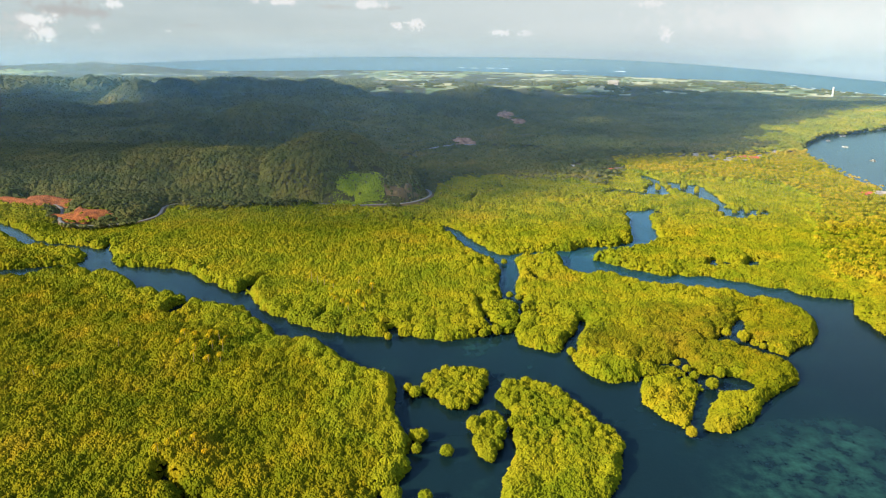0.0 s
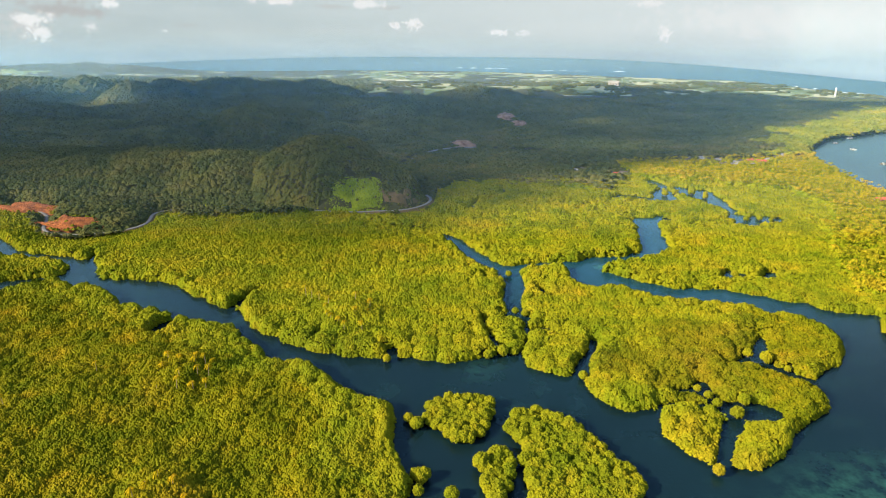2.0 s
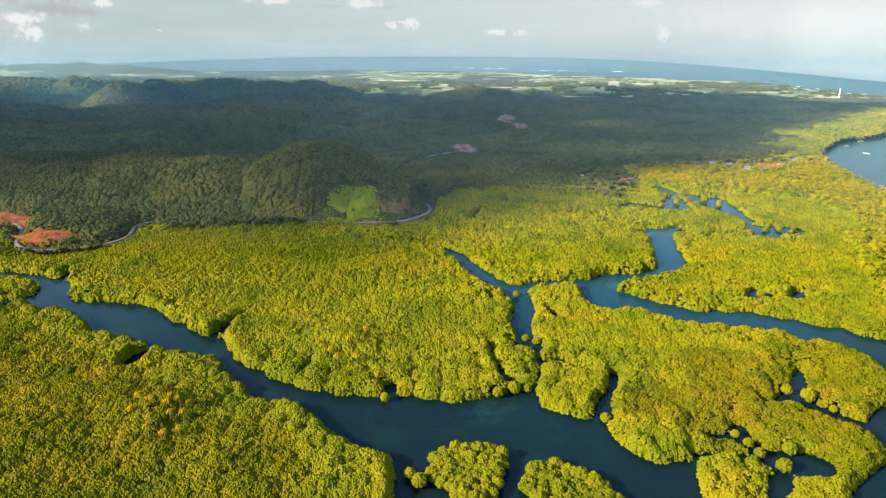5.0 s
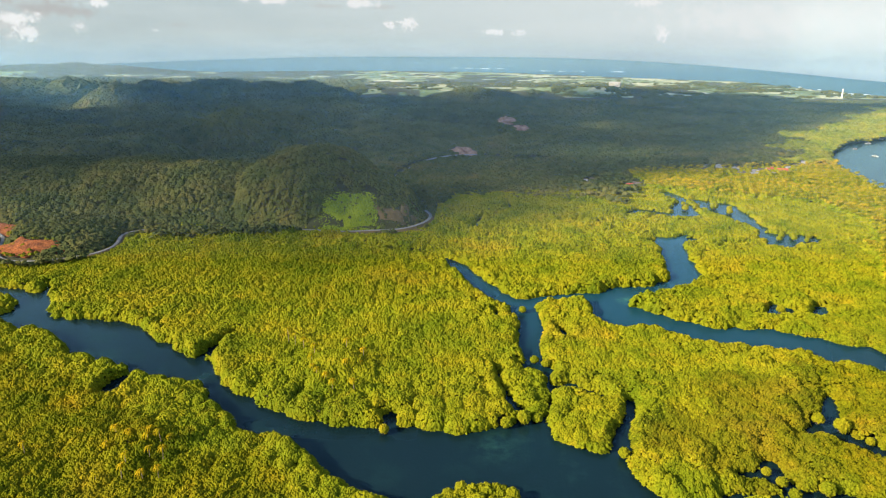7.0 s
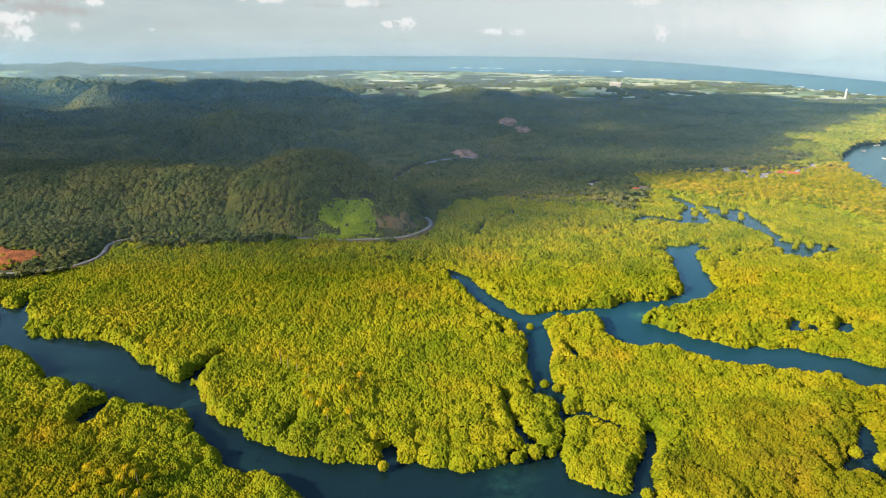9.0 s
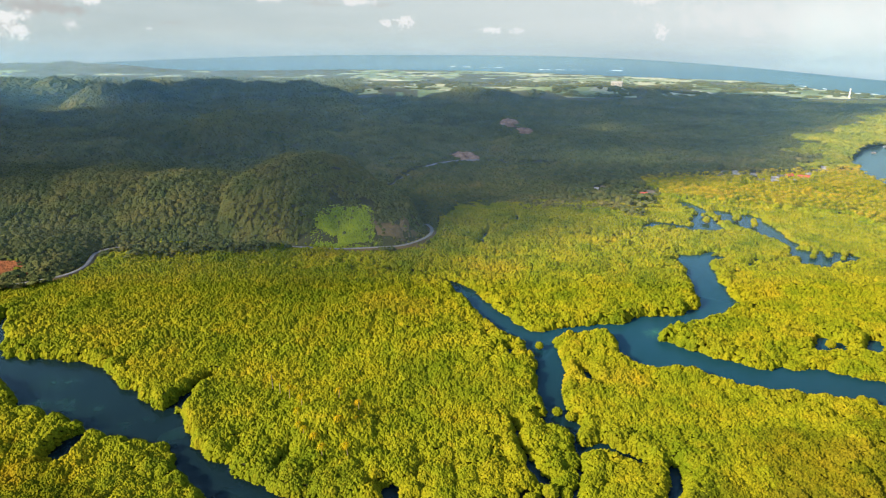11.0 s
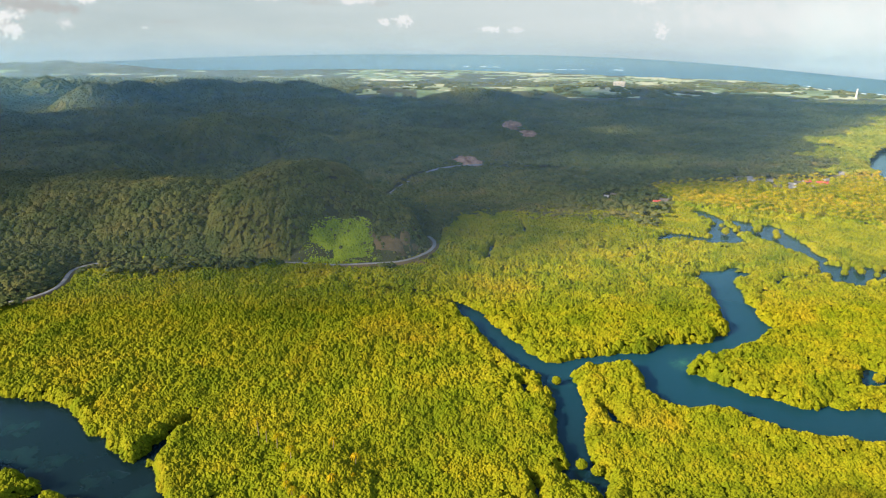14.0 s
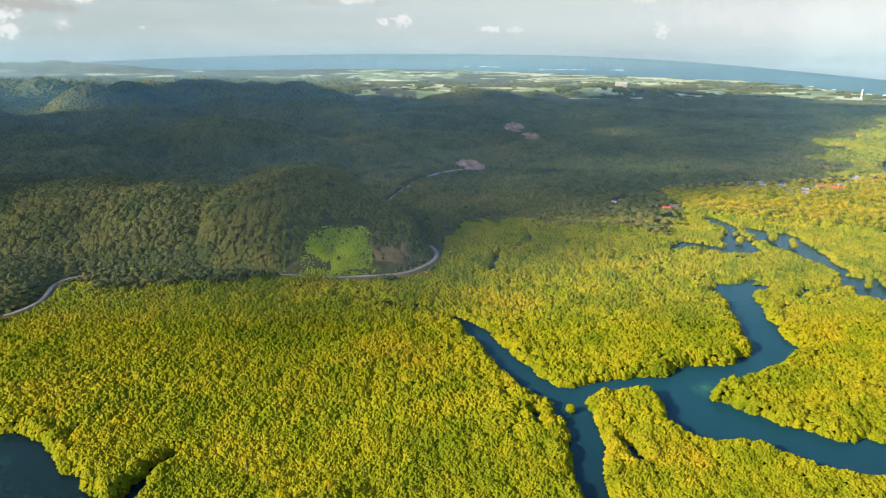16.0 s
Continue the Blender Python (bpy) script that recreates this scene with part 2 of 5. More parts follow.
rng = np.random.default_rng(7)


# ---------- value noise on the plan, for coast and relief ----------
LATTICE = rng.random((256, 256))


def vnoise(x, y, cell):
    u, w = np.asarray(x) / cell + 1000, np.asarray(y) / cell + 1000
    i, j = np.floor(u).astype(int), np.floor(w).astype(int)
    a, b = u - i, w - j
    a, b = a * a * (3 - 2 * a), b * b * (3 - 2 * b)
    g = lambda p, q: LATTICE[p % 256, q % 256]
    return (g(i, j) * (1 - a) + g(i + 1, j) * a) * (1 - b) + (g(i, j + 1) * (1 - a) + g(i + 1, j + 1) * a) * b - 0.5


def fbm(x, y, cell, octaves=3):
    return sum(vnoise(x + 37 * k, y - 91 * k, cell / 2**k) / 2**k for k in range(octaves))


def domes(x, y, cell):
    """Nought between neighbouring trees, one over the middle of a crown."""
    i, j = np.floor(x / cell).astype(int), np.floor(y / cell).astype(int)
    best = np.full(x.shape, 9.0)
    for a in (-1, 0, 1):
        for b in (-1, 0, 1):
            p, q = (i + a) % 256, (j + b) % 256
            cx, cy = (i + a + 0.1 + 0.8 * LATTICE[p, q]) * cell, (j + b + 0.1 + 0.8 * LATTICE[q, (p + 91) % 256]) * cell
            best = np.minimum(best, np.hypot(x - cx, y - cy) / cell * (0.85 + 0.4 * LATTICE[(p + 40) % 256, q]))
    return np.clip(1 - (best / 0.74) ** 2, 0, 1) ** 0.7


# ---------- the plan: waters and islands (metres; x to the east, y ahead) ----------
# the main channel's outline; creeks: x, y, half width along the middle line
MAIN_CHANNEL = [(-211, 373), (-206, 369), (-200, 355), (-193, 347), (-191, 338), (-184, 331), (-168, 330), (-152, 328), (-143, 324), (-132, 315), (-127, 307), (-106, 294), (-100, 291), (-87, 273), (-78, 265), (-61, 253), (-46, 248), (-31, 246), (0, 243), (0, 207), (-28, 210), (-37, 218), (-49, 230), (-60, 239), (-68, 240), (-77, 248), (-85, 256), (-97, 272), (-121, 277), (-133, 285), (-156, 294), (-164, 302), (-172, 310), (-181, 314), (-190, 316), (-201, 322), (-211, 330), (-208, 345)]
UPPER_CREEK = [(-360, 442, 8), (-283, 392, 6), (-262, 374, 5.5), (-250, 367, 5.5), (-236, 364.5, 5.5), (-222, 361, 5.5), (-205, 352, 7), (-200, 340, 9)]
LEFT_CREEK = [(-290, 313, 10), (-236, 315, 9.5), (-222, 320, 9), (-215, 325, 8), (-205, 330, 7)]
SIDE_CREEK = [(-7, 417, 2.4), (-1, 407, 4.4), (6, 391, 5.4), (12, 374, 6), (22, 355, 6), (34, 348, 6.5)]
ELBOW = [(72, 350, 9), (84, 364, 9.5), (104, 369, 6), (118, 379, 6.8), (125, 389, 10), (127, 410, 8.5), (131, 430, 8), (136, 447, 7), (153, 457, 3.5)]
BACK_CREEK = [(-6, 415, 1.6), (-20, 424, 1.5), (-33, 424, 1.2), (-55, 436, 1.2)]
NORTH_CREEK = [(13, 473, 1.2), (14, 480, 2.2), (17, 494, 1.6), (21, 509, 1.2), (44, 529, 2.2), (43.5, 543, 2), (43, 558, 1.2)]
COVES = [(-25, 252, 3), (-24, 240, 4)], [(-105, 289, 2.4), (-102, 300, 2.6), (-100, 309, 2.2), (-95, 317, 1.6)], [(24, 247, 2.6), (20, 254, 1.8), (16, 265, 1.5), (14, 276, 1.2), (13, 284, 0.6)], [(23, 289, 1.2), (29, 287, 1.8)], [(17, 339, 1.0), (18, 330, 1.4)], [(-120, 284, 3.0), (-126, 278, 3.0), (-127, 271, 3.8), (-125, 265, 2.4)], [(-66, 442, 0.8), (-45, 436, 1.1), (-30, 428, 1.1)]
LAGOONS = [(91, 227, 2.8), (90, 220, 3.4), (92, 214, 3.4), (95, 211, 4.5)], [(94, 209, 4.2), (100, 209, 7.0), (105, 208, 6.4)], [(81, 182, 2.0), (84, 188, 2.2), (88, 195, 2.4), (92, 201, 3.4)], [(80, 222, 1.2), (85, 222, 2.0), (90, 222, 2.6)], [(131, 266, 1.4), (125, 254, 3.0), (119, 246, 3.6), (122, 240, 3.2), (127, 235, 2.9), (134, 228, 3.4)], [(112, 244, 1.4), (117, 247, 2.4), (121, 250, 2.6)], [(48, 233, 3.1), (52, 245, 1.8), (57, 254, 1.6), (59, 262, 1.3)], [(32, 270, 2.0), (40, 273, 2.3), (46, 268, 2.1), (50, 265, 1.6)], [(72, 212, 1.7), (79, 213, 1.4), (86, 212, 1.7)], [(44, 322, 0.9), (46, 314, 1.6)]
PONDS = [(129, 519, 4.5), (142, 528, 5.4), (151, 522, 4.8), (159, 515, 6.8), (170, 518, 9.0)], [(180, 552, 5.1), (176, 540, 8.2), (172, 529, 11.2), (173, 517, 9.0)], [(178, 584, 7.5), (183, 569, 6.0), (181, 555, 3.6)], [(194, 560, 6.0), (199, 550, 11.2), (204, 541, 13.5), (202, 524, 12.8), (206, 511, 9.8), (206, 492, 6.8), (208, 480, 6.0)], [(186, 533, 3.6), (194, 541, 4.5)], [(207, 463, 9.8), (214, 457, 13.5), (222, 458, 12.0), (231, 456, 5.7)], [(201, 446, 7.5), (205, 440, 6.0)], [(198, 458, 3.6), (206, 470, 4.8)], [(231, 457, 3.3), (246, 454, 2.7), (260, 449, 2.1)], [(155, 464, 2.1), (146, 461, 3.3), (138, 456, 6.0), (131, 447, 9.0)], [(163, 442, 1.5), (171, 449, 2.4), (190, 454, 1.8), (199, 457, 3.0)], [(88, 497, 2.7), (92, 490, 3.9), (97, 480, 2.7)], [(150, 347, 2.6), (147, 340, 3.8), (153, 338, 3.4)], [(153, 346, 2.4), (158, 342, 2.6)], [(174, 347, 2.2), (169, 339, 3.6), (166, 336, 3.2)], [(137, 352, 0.6), (139, 346, 1.0)]
FOREGROUND_CREEK = [(-82, 152, 0.8), (-74, 146, 1.2), (-66, 136, 1.5)]
# the road round the foot of the hills
ROAD = [(-330, 480, 1.8), (-300, 462, 1.8), (-285, 449, 1.8), (-278, 438, 1.8), (-273, 427, 1.8), (-267, 416, 1.8), (-257, 407, 1.8), (-246, 403, 1.8), (-232, 405, 1.8), (-222, 409, 1.8), (-211, 418, 1.8), (-207, 428, 1.8), (-208, 440, 1.8), (-212, 455, 1.8), (-206, 466, 1.8), (-190, 473, 1.8), (-138, 478, 1.8), (-93, 471, 1.8), (-66, 466, 1.8), (-38, 469, 1.8), (-24, 481, 1.8), (-17, 497, 1.8), (-19, 514, 1.8), (-34, 540, 1.8), (-48, 575, 1.8)]
# open water south-east of the mangroves, and the bay behind the palm coast
SEA = [(-20, 205), (-19, 185), (-12, 168), (-12, 158), (-15, 147), (-24, 140), (-34, 110), (-60, -200), (900, -300), (900, 180), (260, 235), (187, 252), (188, 273), (196, 292), (178, 296), (168, 307), (158, 309), (149, 317), (137, 322), (113, 324), (98, 334), (82, 349), (80, 362), (68, 365), (55, 363), (37, 358), (25, 353), (26, 340), (26, 318), (25.5, 297), (28, 283), (31.5, 277), (31, 266), (27, 252), (12, 246), (-8, 242), (-25, 249), (-37, 244)]
BAY = [(358, 520), (359, 575), (382, 676), (409, 751), (483, 845), (556, 888), (622, 933), (760, 985), (1100, 1000), (1300, 400), (560, 400), (420, 470)]
# islands standing in the open water
BLOCK = [(37, 347), (43, 352), (53, 353), (62, 353), (63, 342), (61, 332), (69, 323), (88, 320), (96, 311), (108, 305), (123, 301), (137, 297), (144, 291), (151, 290), (157, 285), (162, 280), (163, 272), (163, 263), (159, 253), (151, 243), (143, 239), (134, 230), (132, 223), (131, 215), (128, 210), (119, 204), (109, 196), (106, 191), (100, 184), (90, 178), (83, 179), (82, 185), (77, 180), (71, 186), (67, 196), (69, 205), (71, 210), (64, 210), (59, 208), (53, 214), (49, 221), (48, 231), (50, 240), (46, 234), (42, 232), (35, 236), (28, 240), (28, 249), (31, 257), (33, 272), (36, 284), (32, 295), (33, 306), (37, 320), (37, 338)]
ISLE_LONG = [(16, 198), (22, 206), (29, 208), (34, 202), (39, 200), (44, 191), (47, 181), (52, 176), (53, 169), (50, 155), (44, 145), (39, 137), (23, 132), (14, 141), (15, 152), (21, 168), (20, 180), (22, 187)]
ISLE_ROUND = [(-11, 203), (-9, 210), (-1, 215), (9, 215), (15, 211), (12, 201), (7, 189), (1, 189), (-6, 196)]
ISLE_SLIM = [(7, 165), (9, 174), (13, 187), (16, 185), (18, 177), (13, 161)]
ISLETS = [(-15, 202, 1.6), (-12, 198, 1.8), (8, 178, 2), (-1, 165, 1.6), (-10, 172, 1.8), (-10, 166, 1.6), (-16, 145, 1.4), (-7, 145, 1.5), (138, 299, 1.2), (141, 298, 0.9), (77, 176, 0.9), (30, 340, 1.3), (29, 291, 1.2), (33, 288, 1.1), (14, 247, 1.9), (20, 249.5, 1.8), (24.5, 250, 1.3), (-26, 243, 1.4), (197, 534, 2.6), (174, 530, 2.2), (201, 545, 2.2), (206, 528, 1.8), (203, 520, 1.6), (178, 546, 1.6), (217, 456, 1.8), (223, 452, 1.5), (212, 462, 1.7), (228, 459, 1.5), (207, 455, 1.6), (219, 462, 1.4), (151, 341, 1.5), (101, 214.5, 1.6), (95, 206, 1.7), (90, 218, 1.4), (91, 212.5, 1.4), (123, 245, 2.0), (118, 250, 1.5), (128, 238, 1.4), (88, 223, 1.2), (48.5, 231, 1.2)]


def to_line(px, py, line):
    """Distance to a line of given half widths; below nought inside."""
    best = np.full(px.shape, 1e9)
    for (ax, ay, aw), (bx, by, bw) in zip(line, line[1:]):
        dx, dy = bx - ax, by - ay
        t = np.clip(((px - ax) * dx + (py - ay) * dy) / (dx * dx + dy * dy), 0, 1)
        best = np.minimum(best, np.hypot(px - ax - t * dx, py - ay - t * dy) - (aw + t * (bw - aw)))
    return best


def to_area(px, py, ring):
    """Distance to an outline; below nought inside."""
    best, inside = np.full(px.shape, 1e9), np.zeros(px.shape, bool)
    for (ax, ay), (bx, by) in zip(ring, ring[1:] + ring[:1]):
        dx, dy = bx - ax, by - ay
        t = np.clip(((px - ax) * dx + (py - ay) * dy) / (dx * dx + dy * dy), 0, 1)
        best = np.minimum(best, np.hypot(px - ax - t * dx, py - ay - t * dy))
        if ay != by:
            inside ^= ((ay > py) != (by > py)) & (px < ax + (py - ay) * dx / dy)
    return np.where(inside, -best, best)


def far_coast(x):
    return np.interp(x, [-2600, -1900, -1300, -900, -500, 0, 250, 450, 580, 730, 880, 950, 965, 1010, 3000], [2800, 2780, 2800, 2600, 2750, 2720, 2620, 2480, 2330, 2220, 2160, 1930, 1650, 1500, 1300])


def inland(x, y):
    """Metres from the nearest shore: above nought on land, below in water."""
    x, y = np.asarray(x, float), np.asarray(y, float)
    near = y < 1300
    d = far_coast(x) + 60 * fbm(x, y, 300) - y
    px, py = x[near], y[near]
    w = np.minimum(to_area(px, py, SEA), to_area(px, py, BAY))
    w = np.minimum(w, to_area(px, py, MAIN_CHANNEL))
    for line in (UPPER_CREEK, LEFT_CREEK, SIDE_CREEK, ELBOW, BACK_CREEK, NORTH_CREEK, FOREGROUND_CREEK, *PONDS, *COVES):
        w = np.minimum(w, to_line(px, py, line))
    isle = np.full(px.shape, -1e9)
    for ring in (BLOCK, ISLE_LONG, ISLE_ROUND, ISLE_SLIM):
        isle = np.maximum(isle, -to_area(px, py, ring))
    for line in LAGOONS:
        isle = np.minimum(isle, to_line(px, py, line))
    for ix, iy, r in ISLETS:
        isle = np.maximum(isle, r - np.hypot(px - ix, py - iy))
    w = np.maximum(w, isle) + 1.8 * fbm(px, py, 9, 3) * np.clip(w / 6 + 0.8, 0.25, 1) + 2.6 * (domes(px, py, 8.2) - 0.55) * np.clip(1.6 - np.abs(w) / 5, 0, 1)
    d[near] = np.minimum(d[near], w)
    return d


# rounded hills: x, y, height, half extents
HILLS_NEAR = [(-106, 541, 35, 66, 72), (-66, 522, 19, 46, 46), (-42, 514, 12, 40, 42), (-190, 556, 17, 90, 75), (-245, 566, 18, 80, 80), (-300, 560, 14, 80, 80), (-365, 575, 14, 110, 115), (-256, 452, 5, 42, 36), (-480, 560, 18, 140, 150), (-390, 645, 10, 90, 60), (-365, 695, 17, 72, 52), (-322, 702, 19, 68, 48), (-455, 690, 15, 110, 60), (-291, 790, 18, 66, 62), (-243, 800, 31, 72, 70), (-202, 812, 28, 66, 60), (-162, 800, 17, 58, 58), (-110, 770, 9, 60, 45), (-330, 860, 15, 110, 65), (-45, 850, 14, 80, 55), (-520, 840, 15, 150, 75), (-430, 800, 12, 90, 55), (-640, 720, 18, 180, 100), (70, 930, 9, 120, 70), (-187, 1000, 18, 85, 62), (-123, 1000, 18, 80, 58), (-78, 930, 17, 62, 52), (-34, 960, 21, 72, 58), (30, 1020, 13, 80, 55), (150, 840, 6, 110, 60)]
HILLS_FAR = [(-596, 1230, 25, 66, 70), (-545, 1290, 28, 70, 66), (-812, 1480, 25, 66, 75), (-481, 1370, 22, 80, 70), (-435, 1400, 29, 80, 80), (-363, 1400, 29, 95, 85), (-280, 1380, 31, 78, 75), (-222, 1330, 20, 62, 60), (-895, 1450, 16, 110, 70), (-957, 1900, 12, 110, 80), (-760, 1900, 10, 120, 80), (-840, 1600, 18, 140, 80), (-640, 1580, 16, 120, 70), (-760, 1120, 12, 110, 60), (-330, 1180, 14, 120, 60), (-440, 1080, 15, 120, 60), (-400, 980, 14, 120, 60), (-620, 980, 13, 130, 70), (-230, 1130, 12, 110, 60), (-950, 1120, 17, 200, 110), (-1150, 1700, 18, 300, 150), (-600, 1790, 15, 220, 110), (60, 1380, 17, 110, 80), (170, 1460, 15, 90, 70), (330, 1640, 11, 240, 80), (-120, 1560, 11, 200, 70), (60, 1160, 9, 140, 70), (250, 1180, 7, 160, 70), (470, 1330, 8, 170, 70)]
RANGE = [(-1500, 2650, 20, 420, 150), (-1440, 2630, 26, 120, 90), (-1750, 2560, 14, 300, 150), (-1150, 2500, 12, 240, 100)]


HILLS = HILLS_NEAR + HILLS_FAR + RANGE


def height(x, y, shore=None):
    x, y = np.asarray(x, float), np.asarray(y, float)
    d = inland(x, y) if shore is None else shore
    z = np.zeros(x.shape)
    for hx, hy, h, rx, ry in HILLS:
        r = ((x - hx) / rx) ** 2 + ((y - hy) / ry) ** 2
        z = np.maximum(z, 1.15 * h * np.clip(1 - r, 0, 1) ** 0.95) + 0.12 * h * np.clip(1 - r, 0, 1) ** 2
    up = np.clip((y - 560) / 200, 0, 1)
    west = np.clip((300 - x) / 400, 0.15, 1)
    far = np.clip((y - 1450) / 250, 0, 1)
    z += up * west * np.clip(d / 120, 0, 1) * (2.5 + 16 * fbm(x, y, 150, 3)).clip(0) * (1 - 0.8 * far)
    z += (0.13 + 0.08 * fbm(x, y, 40)) * np.clip(z, 0, 40) * np.clip(fbm(x, y, 60, 3) * 2, -1, 1)
    by_road = (y > 380) & (y < 600) & (z > 0)
    z[by_road] *= np.clip((to_line(x[by_road], y[by_road], ROAD) - 1) / 10, 0, 1)
    base = np.where(d > 2.2, np.minimum(0.2 + 0.03 * d, 0.7), np.maximum(-0.4 + 0.35 * (d - 2.2), -4.0))
    return np.where(d > 2.2, base + z, base)


def height_at(x, y):
    return float(height(np.array([x]), np.array([y]))[0])


# ---------- ground: one sheet to the horizon ----------
def polar_sheet(r0, rings, sides_front, sides_back, reach):
    a = np.concatenate([np.linspace(-46, 46, sides_front, endpoint=False), np.linspace(46, 314, sides_back, endpoint=False)])
    a = np.radians(a)
    r = r0 * (reach / r0) ** np.linspace(0, 1, rings)
    A, R = np.meshgrid(a, r)
    x, y = (R * np.sin(A)).ravel(), (R * np.cos(A)).ravel() + 75
    n = len(a)
    i, j = np.meshgrid(np.arange(rings - 1), np.arange(n), indexing="ij")
    i, j = i.ravel(), j.ravel()
    k = (j + 1) % n
    return x, y, np.stack([i * n + j, i * n + k, (i + 1) * n + k, (i + 1) * n + j], 1)[:, ::-1]


gx, gy, gf = polar_sheet(30.0, 270, 300, 60, 4850.0)
gz = height(gx, gy)
gx, gy, gz = np.append(gx, 0), np.append(gy, 75), np.append(gz, -3.0)
ground = new("ground", mesh_of("ground", np.stack([gx, gy, gz], 1), gf, GROUND, True))
ground.data.materials.append(FIELD)
ground.data.materials.append(MEADOW)
ground.data.materials.append(SAND)
cx, cy = gx[gf].mean(1), gy[gf].mean(1)
cz = gz[gf].mean(1)
cd = inland(cx, cy)
sort = np.zeros(len(gf), np.int32)
sort[(cy > 1500) & (cz < 14) & (fbm(cx, cy, 110, 3) > np.where(cx < -300, 0.22, -0.15)) & (cx > -2500)] = 1
sort[(np.abs(cx - 30 - 0.15 * (cy - 600)) < 75) & (cy > 560) & (cy < 720) & (cz < 6)] = 2
sort[(cd > -4) & (cd < 14) & (cy > 900) & (cx > 420)] = 3
ground.data.polygons.foreach_set("material_index", sort)
tagged(ground, "mangrove mud and forest floor rising into wooded hills", "ground", kind="structure")

wx, wy, wf = polar_sheet(12.0, 60, 120, 60, 4890.0)
wx, wy = np.append(wx, 0), np.append(wy, 75)
wv = np.stack([wx, wy, np.zeros(len(wx))], 1)
sea = new("water", mesh_of("water", wv, wf, WATER, True))
tagged(sea, "calm blue-green sea and channel water with turquoise shallows", "water", kind="structure")
hole = bmesh.new()
hole.from_mesh(sea.data)
bmesh.ops.holes_fill(hole, edges=[e for e in hole.edges if e.is_boundary and max(e.verts[0].co.length, e.verts[1].co.length) < 130], sides=0)
hole.to_mesh(sea.data)
hole.free()

# ---------- stands of trees ----------
def crown_kit(level, low, rough, flat, n=6, seed=3):
    r = np.random.default_rng(seed)
    v0, f0 = cut_low(*ico(level), low)
    kit = []
    for _ in range(n):
        v = v0 * (1 + rough * r.uniform(-1, 1, (len(v0), 1)))
        v[:, :2] *= r.uniform(0.85, 1.15, 2)
        v[:, 2] *= flat
        kit.append(v)
    return kit, f0


def stand(name, xs, ys, zs, radius, kit, faces, mat, label, category, slope=None):
    """One joined mesh of crowns, each a ragged dome of its own, leaning with the slope that it grows on."""
    n = len(xs)
    pick = rng.integers(0, len(kit), n)
    turn = rng.uniform(0, 2 * math.pi, n)
    base = np.array(kit)[pick]
    c, s = np.cos(turn)[:, None], np.sin(turn)[:, None]
    x = (base[:, :, 0] * c - base[:, :, 1] * s) * radius[:, None] + xs[:, None]
    y = (base[:, :, 0] * s + base[:, :, 1] * c) * radius[:, None] + ys[:, None]
    z = base[:, :, 2] * radius[:, None] + zs[:, None]
    if slope is not None:
        z += slope[0][:, None] * (x - xs[:, None]) + slope[1][:, None] * (y - ys[:, None])
    k = base.shape[1]
    f = (faces[None] + (np.arange(n) * k)[:, None, None]).reshape(-1, 3)
    ob = new(name, mesh_of(name, np.stack([x, y, z], 2).reshape(-1, 3), f, mat))
    return tagged(ob, label, category, kind="stuff")


def scatter(x0, x1, y0, y1, step, jitter=0.48):
    nx, ny = int((x1 - x0) / step), int((y1 - y0) / (step * 0.87))
    i, j = np.meshgrid(np.arange(nx), np.arange(ny))
    x = x0 + (i + 0.5 * (j % 2)) * step + rng.uniform(-jitter, jitter, i.shape) * step
    y = y0 + j * step * 0.87 + rng.uniform(-jitter, jitter, i.shape) * step
    return x.ravel(), y.ravel()


def in_sight(x, y):
    """Within the wide wedge ahead of the flight."""
    return np.abs(x) < (y + 12) * 0.76 + 14


def mangrove_edge(x):
    return np.interp(x, [-600, -300, -275, -262, -246, -222, -211, -206, -190, -140, -40, -16, 0, 60, 110, 170, 260], [490, 460, 425, 410, 401, 406, 416, 462, 473, 480, 467, 505, 580, 630, 640, 645, 655])


def mixing(x, y):
    """Nought in the pure mangrove, one in the lowland woods; on the plain the darker trees mingle in for the cloud's
    shade.
    """
    wide = np.interp(x, [-192, -188, -118, -100, -8, 30, 70], [9, 32, 32, 6, 8, 50, 95]) * np.clip((190 - x) / 60, 0.1, 1)
    return (y - mangrove_edge(x) + wide) / wide + 0.5 * fbm(x, y, 30, 3)


def verge(x, y):
    """Strip kept free of trees beside the road, so its bend shows in view."""
    return (x > -216) & (x < -190) & (y > 402) & (y < 474) & (to_line(x, y, ROAD) < 1.5)


def palm_coast(x, y):
    """Where coconut palms take over from mangrove."""
    line = np.interp(y, [230, 300, 316, 431, 480, 545, 575, 600, 640, 700], [200, 222, 196, 250, 285, 285, 220, 168, 168, 170])
    return (x > line + 10 * fbm(x, y, 40)) & (y > 235) & (y < 660 + 0.2 * (x - 160))


def single_isles(x, y):
    m = np.zeros(x.shape, bool)
    for ring in (ISLE_ROUND, ISLE_SLIM):
        m |= to_area(x, y, ring) < 3
    for ix, iy, r in ISLETS:
        m |= np.hypot(x - ix, y - iy) < r + 1.5
    return m | ((to_area(x, y, ISLE_LONG) < 4) & (y > 166))


